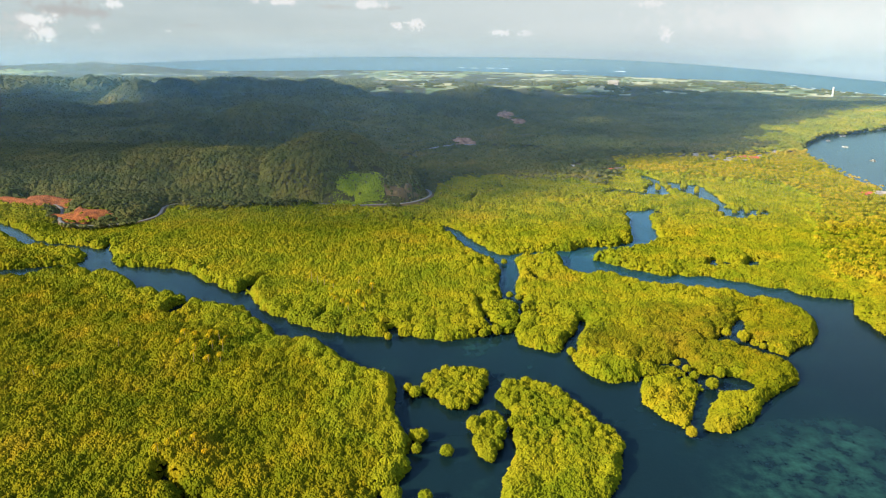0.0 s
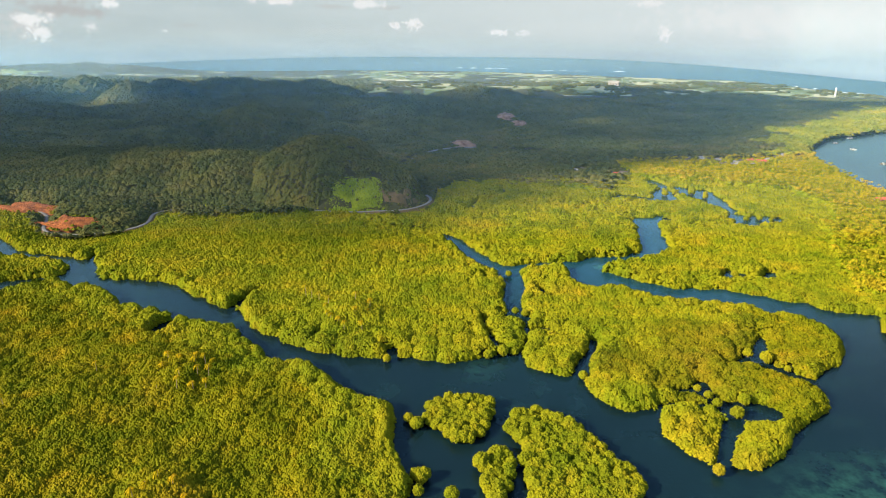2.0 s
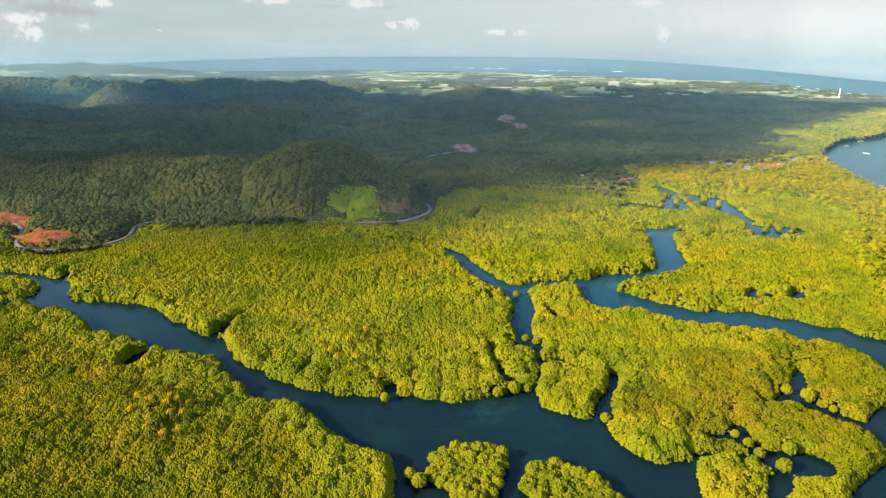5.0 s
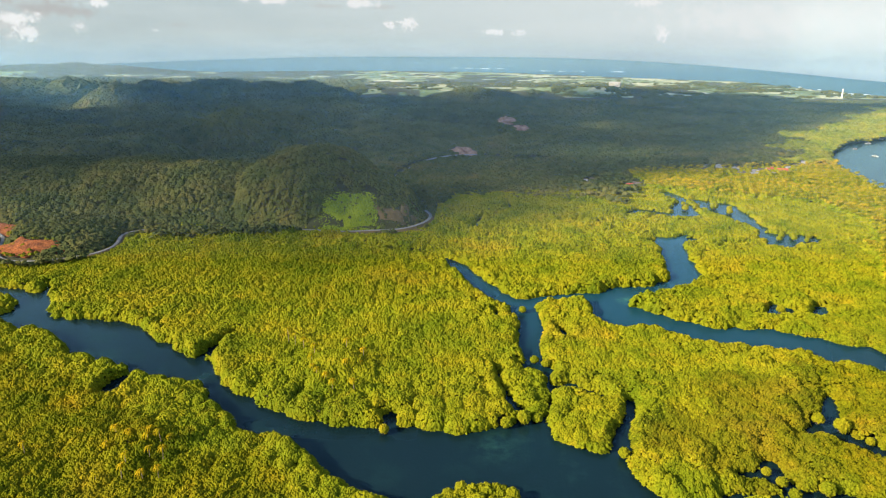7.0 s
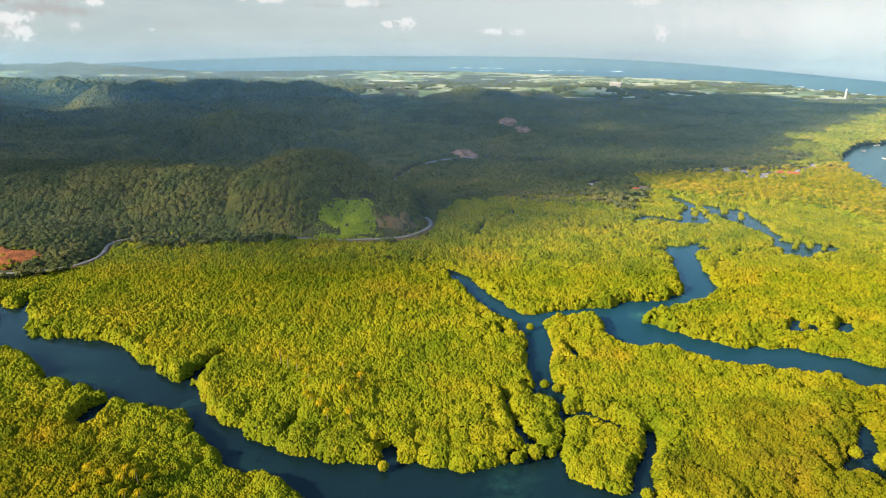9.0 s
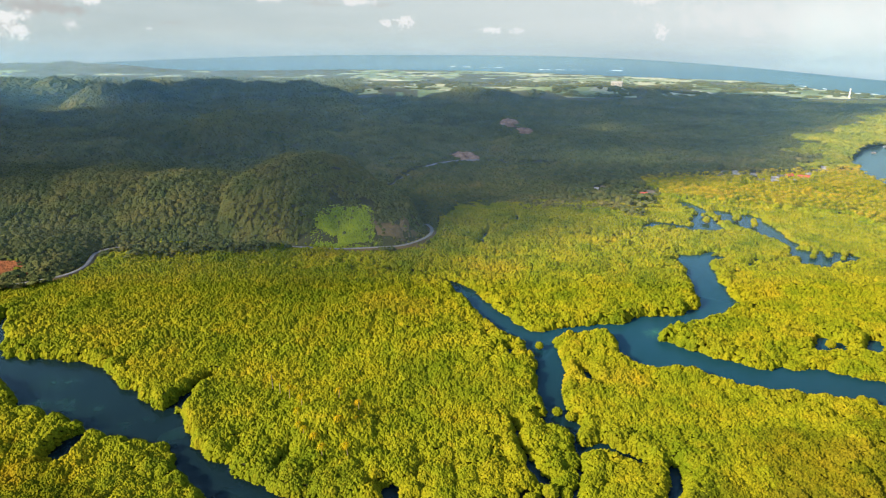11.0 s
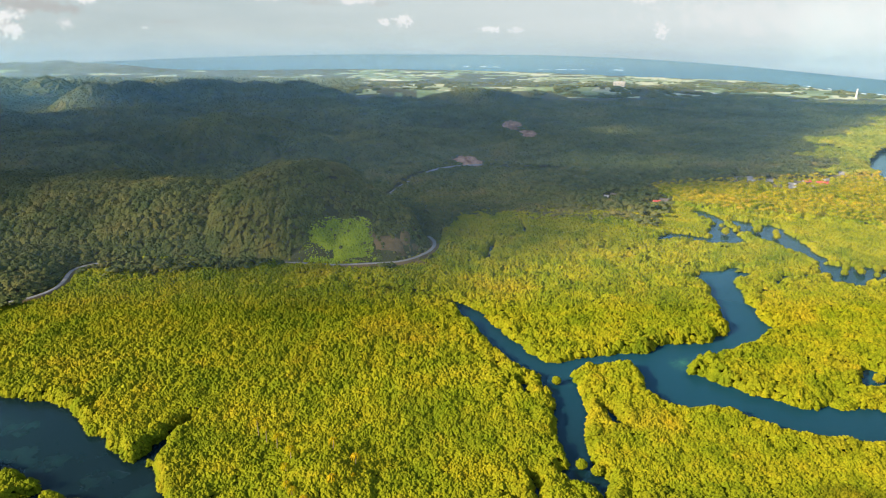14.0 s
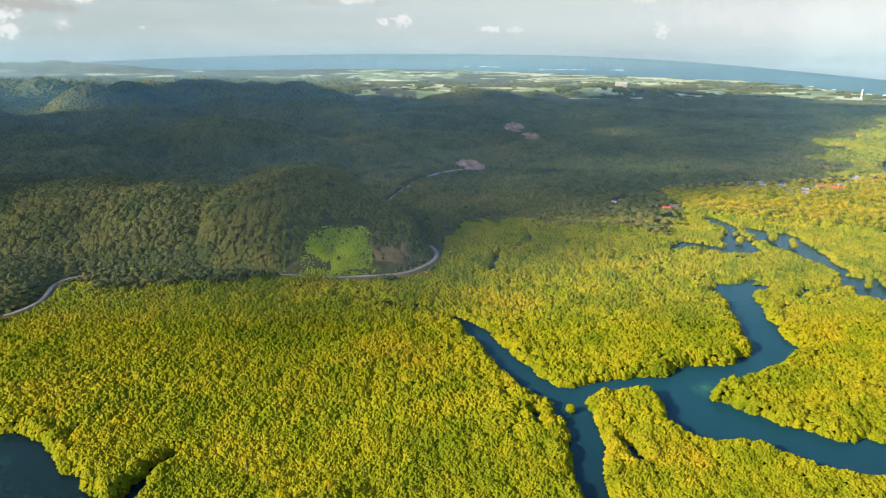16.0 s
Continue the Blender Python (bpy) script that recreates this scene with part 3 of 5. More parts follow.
def tuft_kit(n, low, high, seed=5):
    """Ragged leaf tufts: an uneven star of six leaves' mass round a blunt tip."""
    r = np.random.default_rng(seed)
    kit = []
    for _ in range(n):
        v = [(r.uniform(-0.25, 0.25), r.uniform(-0.25, 0.25), r.uniform(low, high))]
        for k in range(6):
            a = 2 * math.pi * (k + r.uniform(-0.25, 0.25)) / 6
            w = r.uniform(0.95, 1.35)
            v.append((w * math.cos(a), w * math.sin(a), r.uniform(-0.55, 0.1)))
        kit.append(np.array(v))
    return kit, np.array([(0, 1 + k, 1 + (k + 1) % 6) for k in range(6)])


near_kit, near_faces = tuft_kit(24, 0.5, 0.8)
wood_kit = tuft_kit(24, 0.28, 0.5, 6)[0]
mid_kit, mid_faces = crown_kit(1, -0.5, 0.24, 0.85, n=10)
low_kit = crown_kit(1, -0.5, 0.24, 0.4, n=10)[0]


def copse(x, y):
    """Taller trees round the palms."""
    return sum(h * np.exp(-((x - a) ** 2 + (y - b) ** 2) / r**2) for a, b, r, h in COPSES)


COPSES = [(-47, 283, 12, 4.5), (-101, 230, 14, 3.5), (-80, 164, 12, 3.5), (-132, 215, 14, 2.5), (-70, 200, 12, 2.5), (-40, 165, 10, 2.5)]


def canopy(x, y, d):
    """Height of the mangrove canopy: crowns of three sizes side by side, the largest along the banks."""
    rim = np.clip(1.35 - d / 16 + 0.9 * fbm(x, y, 45, 2), 0.25, 1)
    old = np.clip((y - 300) / 80, 0, 1)
    z = 1.4 - 0.4 * old + rim * (1.9 * domes(x, y, 8.2) + (1.0 + 0.5 * old) * domes(x + 31, y - 17, 4.4)) + (1 - rim) * (0.9 + (0.8 + 0.35 * old) * domes(x, y, 5.0)) + 0.6 * domes(x - 11, y + 23, 2.2)
    z += 1.7 * fbm(x, y, 34, 2) + 0.7 * fbm(x, y, 9, 2) + copse(x, y)
    # older trees with taller, wider crowns on the near side of the main channel
    z += west_side(x, y) * (0.9 * domes(x, y, 6.2) + 0.9 * domes(x + 50, y + 20, 13.0) - 0.7)
    # lowered by the road and round the ponds to show in view, and towards the plain
    z -= 1.7 * (((x > -105) & (x < -8) & (y > 440)) | ((x < -185) & (y > 385))) * np.clip(1.5 - to_line(x, y, ROAD) / 12, 0, 1)
    z -= 0.6 * np.clip((y - 400) / 80, 0, 1) + 1.4 * np.clip((y + 45 - mangrove_edge(x)) / 45, 0, 1) * (x > -30)
    z -= 1.5 * np.clip((x - 110) / 30, 0, 1) * np.clip((y - 420) / 30, 0, 1)
    # uneven clumps of older trees towards the plain
    z += 1.4 * np.clip((y - 395) / 60, 0, 1) * (domes(x + 7, y, 10.0) - 0.45) + 0.5 * np.clip((y - 395) / 60, 0, 1) * (domes(x, y + 9, 5.5) - 0.5)
    # canopy lowered round the block's small lagoons, so that their water shows in view
    pool = (x > 60) & (y > 175) & (y < 270)
    apart = np.full(x.shape, 1e9)
    for line in LAGOONS[:6]:
        apart[pool] = np.minimum(apart[pool], to_line(x[pool], y[pool], line))
    z -= 1.3 * np.clip(1.3 - apart / 7, 0, 1)
    return np.maximum(z, 1.2)


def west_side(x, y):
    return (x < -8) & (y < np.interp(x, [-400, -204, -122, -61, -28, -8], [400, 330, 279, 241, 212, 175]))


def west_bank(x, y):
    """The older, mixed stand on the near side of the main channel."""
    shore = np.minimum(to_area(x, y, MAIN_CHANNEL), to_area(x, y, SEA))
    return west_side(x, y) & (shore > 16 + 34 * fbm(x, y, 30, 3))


def roof(x, y, d):
    """The canopy, coming down towards the water."""
    return canopy(x, y, d) * np.clip(0.42 + d / 5, 0.42, 1)


def shaded_lobe(x, y):
    """The block's seaward corners, coloured darker for shade on the side away from the sun."""
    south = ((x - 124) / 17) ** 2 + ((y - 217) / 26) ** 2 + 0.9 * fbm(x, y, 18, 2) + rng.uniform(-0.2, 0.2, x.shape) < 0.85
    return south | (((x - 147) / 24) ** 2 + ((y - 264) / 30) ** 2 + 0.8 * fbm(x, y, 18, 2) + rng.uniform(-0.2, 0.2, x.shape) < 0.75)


def browner_stand(x, y):
    """Where darker, browner leaves are used, in the heart of the block between the creeks."""
    return ((x - 98) / 42) ** 2 + ((y - 247) / 34) ** 2 + 2.2 * fbm(x, y, 26, 3) + rng.uniform(-0.25, 0.25, x.shape) < 0.8


def mangroves(x, y, spread, kit, faces, edge, behind=False):
    d = inland(x, y)
    keep = (d > edge) & (in_sight(x, y) | behind) & (mixing(x, y) < rng.uniform(0.15, 1, x.shape)) & ~palm_coast(x, y) & ~single_isles(x, y)
    keep &= (fbm(x, y, 9, 2) > -0.76) & (to_line(x, y, ROAD) > 0.2) & ~verge(x, y)
    x, y, d = x[keep], y[keep], d[keep]
    r = spread * rng.uniform(0.75, 1.25, len(x))
    top, step = roof(x, y, d), 0.7
    east, north = inland(x + step, y), inland(x, y + step)
    gx, gy = (0.5 * (roof(x + step, y, east) - top) / step).clip(-0.6, 0.6), (0.6 * (roof(x, y + step, north) - top) / step).clip(-0.6, 0.6)
    bank_x, bank_y = ((east - d) / step).clip(-1, 1), ((north - d) / step).clip(-1, 1)
    z = top - r * 0.4 + rng.uniform(-0.15, 0.2, len(x))
    # foliage hangs down to the water along the banks
    z += np.clip(height(x, y, d) - 0.7, 0, None)
    x0, y0, r0, d0 = x, y, r, d
    for within, low, high in ((2.4, 0.0, 0.5), (2.0, 0.3, 1.2), (2.4, 0.8, 2.0)):
        rim = d0 < within
        n = rim.sum()
        x, y = np.append(x, x0[rim] + rng.uniform(-0.5, 0.5, n)), np.append(y, y0[rim] + rng.uniform(-0.5, 0.5, n))
        r, z = np.append(r, r0[rim]), np.append(z, rng.uniform(low, high, n))
        gx, gy = np.append(gx, 0.5 * bank_x[rim]), np.append(gy, 0.5 * bank_y[rim])
    # seaward lobes take the west bank's darker leaves in place of shade
    west = west_bank(x, y) | shaded_lobe(x, y)
    browner = browner_stand(x, y) & ~west
    for some, mat, label in ((~west & ~browner, LEAF_MANGROVE, "dense yellow-green mangrove canopy along the channels"), (west, LEAF_WEST, "dense olive mangrove canopy mixed with other trees, seaward lobes darkened for shade"), (browner, LEAF_BROWNER, "darker brownish-olive mangrove canopy inside the block")):
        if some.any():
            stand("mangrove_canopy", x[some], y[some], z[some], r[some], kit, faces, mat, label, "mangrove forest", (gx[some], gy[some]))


bx, by = scatter(-250, 10, -60, 90, 1.7)
mangroves(bx, by, 1.5, near_kit, near_faces, 0.8, True)
bx, by = scatter(-260, 230, 90, 260, 0.64)
mangroves(bx, by, 0.56, near_kit, near_faces, 0.6)
bx, by = scatter(-330, 300, 260, 330, 0.84)
mangroves(bx, by, 0.73, near_kit, near_faces, 0.6)
bx, by = scatter(-420, 340, 330, 430, 1.25)
mangroves(bx, by, 1.08, near_kit, near_faces, 0.6)
bx, by = scatter(-480, 420, 430, 660, 1.55)
mangroves(bx, by, 1.3, near_kit, near_faces, 0.6)


# ---------- woods on the hills and the lowland ----------
def woods(x, y, spread, lift, kit, faces, thin=-0.7, cell=0.0):
    d = inland(x, y)
    z = height(x, y, d)
    keep = (d > np.where(y > 600, 2.2, 6)) & in_sight(x, y) & (mixing(x, y) > rng.uniform(0, 0.9, x.shape)) & ~palm_coast(x, y) & (fbm(x, y, 45, 3) > thin) & ~cleared(x, y)
    x, y, z = x[keep], y[keep], z[keep]
    r = spread * rng.uniform(0.65, 1.35, len(x))
    hill = z + 6 * fbm(x, y, 60) > np.interp(x, [-60, 0, 400], [3.5, 9, 17])
    top = z + lift * rng.uniform(0.7, 1.2, len(x)) - 0.3 * r
    gx, gy = 0.55 * (height(x + 6, y) - z) / 6, 0.55 * (height(x, y + 6) - z) / 6
    if cell:
        meadow = np.clip((75 + 50 * fbm(x, y, 50) - np.abs(x - 30 - 0.15 * (y - 600))) / 25, 0, 1) * ((y > 520) & (y < 740)) * (rng.random(x.shape) > 0.04)
        skirt = np.clip(0.3 + to_line(x, y, ROAD) / 12, 0.3, 1)
        for px, py, rx, ry in (GRASS_BANK, BROWN_BANK, *EARTH_BANKS, *QUARRIES):
            skirt = np.minimum(skirt, np.clip(0.2 + 0.55 * (((x - px) / rx) ** 2 + ((y - py) / ry) ** 2 - 0.8), 0.2, 1))
        top = z + skirt * (1 - 0.45 * meadow) * (lift * (0.55 + 0.45 * domes(x, y, cell)) + 2.5 * fbm(x, y, 12, 2)) - 0.4 * r
        here = domes(x, y, cell)
        gx, gy = gx + 0.22 * lift * skirt * (domes(x + 0.8, y, cell) - here) / 0.8, gy + 0.22 * lift * skirt * (domes(x, y + 0.8, cell) - here) / 0.8
    sway = 0.1 if spread < 1.6 else 0.05
    gx, gy = (gx + rng.normal(0, sway, len(x))).clip(-0.8, 0.8), (gy + rng.normal(0, sway, len(x))).clip(-0.8, 0.8)
    # strip outside the cloud's shade, where sunlight is put into the leaf colour
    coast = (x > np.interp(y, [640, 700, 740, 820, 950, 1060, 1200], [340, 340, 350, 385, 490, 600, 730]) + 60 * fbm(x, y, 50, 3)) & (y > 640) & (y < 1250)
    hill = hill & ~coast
    for some, mat, label in ((coast, LEAF_LOWLAND_SUNLIT, "lowland trees along the bay, leaves coloured brighter for sunlight"), (hill, LEAF_FOREST, "dark green broadleaf forest on rounded hills"), (~hill & ~coast, LEAF_LOWLAND, "dull green lowland trees on the coastal plain")):
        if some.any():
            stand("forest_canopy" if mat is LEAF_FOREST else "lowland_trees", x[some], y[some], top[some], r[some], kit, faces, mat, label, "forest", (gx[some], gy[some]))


def cleared(x, y):
    """Road, meadow, earth banks and village yards, free of trees; cleared further towards the camera to show."""
    m = (to_line(x, y, ROAD) < 0.5) | verge(x, y)
    m |= to_line(x, y, LANE) < 3
    m |= to_area(x, y, GRASS_RING) < 1.5 + 6 * fbm(x, y, 7, 2)
    for px, py, rx, ry in (BROWN_BANK, *EARTH_BANKS):
        m |= ((x - px) / rx) ** 2 + ((y - py) / ry) ** 2 < 0.85 - 0.5 * fbm(x, y, 10, 2)
    for px, py, rx, ry in (GRASS_BANK, BROWN_BANK, *EARTH_BANKS):
        m |= (np.abs(x - px) < 0.85 * rx) & (y < py) & (y > py - 18)
    for px, py, rx, ry in QUARRIES:
        m |= ((x - px) / rx) ** 2 + ((y - py + 10) / (ry + 10)) ** 2 < 1.1
    for hx, hy, *_ in HOUSES:
        m |= np.hypot(x - hx, y - hy) < 5
        m |= (np.abs(x - hx + 2) < 3.5) & (y < hy) & (y > hy - 9)
    return m


LANE = [(-60, 600, 1.6), (-57, 619, 1.6), (-50, 650, 1.6), (-40, 681, 1.6), (-15, 720, 1.6), (13, 741, 1.6), (30, 750, 1.6), (54, 772, 1.6), (83, 778, 1.6)]
GRASS_BANK = (-70, 484, 20, 13)
GRASS_RING = [(-97, 471), (-89, 484), (-79, 494), (-66, 499), (-56, 497), (-52, 487), (-51, 473), (-72, 469)]
BROWN_BANK = (-33, 483, 16, 12)
EARTH_BANKS = [(-254, 422, 17, 8.5), (-308, 463, 36, 10)]
QUARRIES = [(16, 757, 14, 9), (75, 938, 11, 15), (92, 897, 9, 7)]
# x, y, width, depth, wall height, roof: t tin, r red, d dark
HOUSES = [(253, 690, 6.5, 4.7, 2.5, "t"), (260, 681, 5.8, 4.7, 2.5, "t"), (267, 686, 5, 3.9, 2.5, "d"), (275, 679, 7.2, 4.7, 2.5, "t"), (273, 660, 5.8, 4.7, 2.5, "d"), (283, 656, 6.5, 4.7, 2.5, "t"), (290, 668, 5, 3.9, 2.5, "t"), (315, 669, 7.9, 5.5, 3.4, "r"), (309, 680, 5.8, 4.7, 2.5, "r"), (322, 674, 5.8, 3.9, 2.5, "r"), (362, 715, 5.8, 4.7, 2.5, "t"), (355, 708, 5, 3.9, 2.5, "t"), (246, 683, 5, 4, 2.4, "d"), (264, 693, 5, 4, 2.4, "t"), (281, 688, 5.5, 4, 2.4, "d"), (299, 676, 5, 4, 2.4, "d"), (303, 662, 5, 4, 2.4, "t"), (330, 686, 5, 4, 2.4, "t"), (345, 700, 5, 4, 2.4, "d"), (334, 508, 9, 5, 3, "r"), (346, 510, 8, 6, 3, "t"), (161, 612, 6, 4, 2.4, "d"), (153, 606, 5, 4, 2.4, "r"), (126, 629, 4, 3, 2.4, "d"), (119, 624, 3, 3, 2.2, "t"), (-89, 159, 3.2, 2.6, 2, "t"), (400, 1640, 26, 14, 8, "t")]

bx, by = scatter(-560, 60, 390, 640, 1.5)
woods(bx, by, 1.4, 6.5, wood_kit, near_faces, cell=4.2)
bx, by = scatter(60, 440, 400, 640, 2.2)
woods(bx, by, 2.0, 5.5, wood_kit, near_faces, cell=6.5)
bx, by = scatter(-760, 640, 640, 900, 3.2)
woods(bx, by, 2.8, 7.0, wood_kit, near_faces, cell=9.0)
bx, by = scatter(-1150, 980, 900, 1400, 4.6)
woods(bx, by, 3.9, 7.0, wood_kit, near_faces, cell=13.0)
bx, by = scatter(-1600, 1250, 1400, 2000, 14.0)
woods(bx, by, 8.0, 3.0, low_kit, mid_faces, 0.08)
bx, by = scatter(-1600, -250, 1390, 2100, 15.0)
woods(bx, by, 13.0, 4.0, wood_kit, near_faces, -0.7)
bx, by = scatter(-900, 1250, 1420, 2050, 24.0)
woods(bx, by, 6.0, 3.0, low_kit, mid_faces, -0.05)
bx, by = scatter(-2700, 1300, 2000, 3300, 26.0)
woods(bx, by, 15.0, 0.0, low_kit, mid_faces, 0.05)


# ---------- coconut palms ----------
def palm_fronds(n, bends, seed, wide=0.17):
    """Drooping fronds round a crown, as strips."""
    r = np.random.default_rng(seed)
    v, f = [], []
    for k in range(n):
        a = 2 * math.pi * (k + r.uniform(-0.3, 0.3)) / n
        rise, reach = r.uniform(0.1, 0.9), r.uniform(0.85, 1.1)
        start = len(v)
        for b in range(bends + 1):
            t = b / bends
            out, up = reach * t, rise * t - (0.55 + rise) * t * t + 0.3
            w = wide * math.sin(math.pi * (0.12 + 0.83 * t)) + 0.012
            for side in (-1, 1):
                v.append((out * math.cos(a) - side * w * math.sin(a), out * math.sin(a) + side * w * math.cos(a), up - 0.06 * abs(side)))
        for b in range(bends):
            p = start + 2 * b
            f += [(p, p + 1, p + 3), (p, p + 3, p + 2)]
    return np.array(v), np.array(f)


palm_kit = [palm_fronds(8, 2, k)[0] for k in range(6)]
palm_faces = palm_fronds(8, 2, 0)[1]
bx, by = scatter(120, 480, 240, 720, 4.6)
bd = inland(bx, by)
pk = palm_coast(bx, by) & (bd > 3) & in_sight(bx, by) & ~cleared(bx, by)
bx, by = bx[pk], by[pk]
bz = height(bx, by) + rng.uniform(3.5, 7.5, len(bx))
stand("coconut_palms", bx, by, bz, rng.uniform(1.9, 2.7, len(bx)), palm_kit, palm_faces, LEAF_PALM, "sunlit orange-green coconut palms along the coast", "palm grove")
sx, sy = scatter(120, 480, 240, 720, 2.1)
pk = palm_coast(sx, sy) & (inland(sx, sy) > 1) & in_sight(sx, sy) & ~cleared(sx, sy)
sx, sy = sx[pk], sy[pk]
sz = height(sx, sy) + 1.2 + 1.8 * domes(sx, sy, 5.0) + rng.uniform(-0.3, 0.3, len(sx))
# leaves hang to the ground along the grove's edge
for low in (0.2, 1.0):
    rim = ~palm_coast(sx - 3.5, sy - 1.5) | ~palm_coast(sx, sy - 3.5)
    sx, sy, sz = np.append(sx, sx[rim] - 0.6), np.append(sy, sy[rim] - 0.6), np.append(sz, height(sx[rim], sy[rim]) + low)
stand("coast_scrub", sx, sy, sz, rng.uniform(1.4, 2.2, len(sx)), near_kit, near_faces, LEAF_COAST, "yellow-green scrub under the coconut palms", "scrub")


def palm_mesh_parts(kind):
    r = random.Random(40 + kind)
    tall = 8.4 + kind * 0.6
    trunk = bmesh.new()
    rings = []
    lean = r.uniform(-0.8, 0.8), r.uniform(-0.8, 0.8)
    for k in range(6):
        t = k / 5
        w = 0.22 - 0.1 * t + (0.1 if k == 0 else 0)
        rings.append([trunk.verts.new((lean[0] * t * t + w * math.cos(a), lean[1] * t * t + w * math.sin(a), tall * t)) for a in (i * math.pi / 3 for i in range(6))])
    for p, q in zip(rings, rings[1:]):
        for i in range(6):
            trunk.faces.new((p[i], p[(i + 1) % 6], q[(i + 1) % 6], q[i]))
    v, f = palm_fronds(15, 4, 90 + kind, 0.085)
    crown = bmesh.new()
    vs = [crown.verts.new((2.4 * p[0] + lean[0], 2.4 * p[1] + lean[1], 2.4 * p[2] + tall - 0.8)) for p in v]
    for q in f:
        crown.faces.new([vs[i] for i in q])
    return trunk, crown


PALM_MODELS = []
for kind in range(3):
    model = thing("coconut_palm", 0, 0, 0)
    trunk, crown = palm_mesh_parts(kind)
    part("trunk", trunk, BARK, model)
    part("fronds", crown, LEAF_PALM_ONE, model)
    tagged(model, "tall coconut palm with sunlit orange fronds above the mangrove", "palm tree", "coconut palms in the mangrove")
    PALM_MODELS.append(model)
PALM_SPOTS = [(-64, 295), (-59, 291), (-46, 291), (-41, 283), (-46, 279), (-42, 275), (-52, 275), (-48, 268), (-40, 263), (-40, 279), (-45, 263), (-55, 283), (-50, 287), (-67, 300), (-36, 284), (-57, 277), (-109, 238), (-104, 234), (-98, 232), (-98, 236), (-94, 233), (-90, 232), (-109, 227), (-92, 226), (-85, 162), (-81, 164), (-77, 161), (-73, 160), (-83, 156), (-99, 221), (-93, 217), (-90, 221), (-98, 215), (-86, 217), (-131, 225), (-150, 203), (-105, 213), (-72, 305)]
r = random.Random(5)
for k, (x, y) in enumerate(PALM_SPOTS):
    size = r.uniform(0.85, 1.15)
    m = Matrix.LocRotScale((x + r.uniform(-2, 2), y + r.uniform(-2, 2), 0.2), Euler((0, 0, r.uniform(0, 6.28))), (0.86, 0.86, 0.9 * size))
    if k < len(PALM_MODELS):
        PALM_MODELS[k].matrix_basis = m
    else:
        copy_thing(PALM_MODELS[k % 3], m)


# ---------- single mangrove trees on the small isles ----------
def mangrove_model(kind):
    r = random.Random(70 + kind)
    model = thing("mangrove_tree", 0, 0, 0)
    trunk = bmesh.new()
    legs = [((0, 0, 2.6), (0, 0, -0.6), 0.14)]
    for k in range(5):
        a = 2 * math.pi * k / 5 + r.uniform(-0.3, 0.3)
        legs.append(((0, 0, 1.3), (0.9 * math.cos(a), 0.9 * math.sin(a), -0.6), 0.05))
    for top, foot, w in legs:
        a = [trunk.verts.new((top[0] + w * math.cos(i * 1.2566), top[1] + w * math.sin(i * 1.2566), top[2])) for i in range(5)]
        b = [trunk.verts.new((foot[0] + 1.3 * w * math.cos(i * 1.2566), foot[1] + 1.3 * w * math.sin(i * 1.2566), foot[2])) for i in range(5)]
        for i in range(5):
            trunk.faces.new((b[i], b[(i + 1) % 5], a[(i + 1) % 5], a[i]))
    part("trunk", trunk, BARK, model)
    crown = bmesh.new()
    for k in range(58):
        # tufts spread evenly over a dome that comes down to the roots
        up = 1 - 1.25 * (k + 0.5) / 58
        a = 2.39996 * k + r.uniform(-0.2, 0.2)
        out = math.sqrt(max(0.0, 1 - up * up))
        n = Vector((out * math.cos(a), out * math.sin(a), up))
        place = Vector((1.7 * n.x, 1.7 * n.y, 1.5 + 1.75 * n.z)) * r.uniform(0.93, 1.06)
        turn = Vector((n.x, n.y, max(n.z, 0.05))).to_track_quat("Z", "Y").to_matrix().to_4x4()
        m = Matrix.Translation(place) @ turn @ pose(0, 0, 0, 0, 0, r.uniform(0, 360)) @ Matrix.Scale(r.uniform(0.5, 0.72), 4)
        vs = [crown.verts.new(m @ Vector(p)) for p in near_kit[r.randrange(len(near_kit))]]
        for q in near_faces:
            crown.faces.new([vs[i] for i in q])
    part("crown", crown, LEAF_MANGROVE_ONE, model)
    return tagged(model, "bushy yellow-green mangrove tree standing in shallow water", "mangrove tree", "mangrove trees of the small isles")


MODELS = [mangrove_model(k) for k in range(5)]
ix, iy = scatter(-20, 60, 140, 220, 2.35, 0.3)
keep = single_isles(ix, iy) & (inland(ix, iy) > 0.2)
spots = [(x, y, 1.0) for x, y in zip(ix[keep], iy[keep])] + [(a, b, min(1.7, max(0.85, w / 1.6))) for a, b, w in ISLETS]
r = random.Random(9)
for k, (x, y, wide) in enumerate(spots):
    m = pose(x, y, 0.1, 0, 0, r.uniform(0, 360))
    if k < 5:
        MODELS[k].matrix_basis = m
    else:
        ob = copy_thing(MODELS[k % 5], m)
        s = wide * r.uniform(0.8, 1.12)
        ob.scale = (s, s, s * r.uniform(0.9, 1.15))


# ---------- road, earth banks, clearings ----------
def spline(line, step):
    """Points along a smooth line through the given ones."""
    p = np.array([q[:2] for q in line], float)
    p = np.vstack([2 * p[0] - p[1], p, 2 * p[-1] - p[-2]])
    out = []
    for k in range(1, len(p) - 2):
        n = max(2, int(np.linalg.norm(p[k + 1] - p[k]) / step))
        for t in np.linspace(0, 1, n, endpoint=False):
            out.append(0.5 * (2 * p[k] + (p[k + 1] - p[k - 1]) * t + (2 * p[k - 1] - 5 * p[k] + 4 * p[k + 1] - p[k + 2]) * t * t + (3 * p[k] - p[k - 1] - 3 * p[k + 1] + p[k + 2]) * t**3))
    return np.array(out)


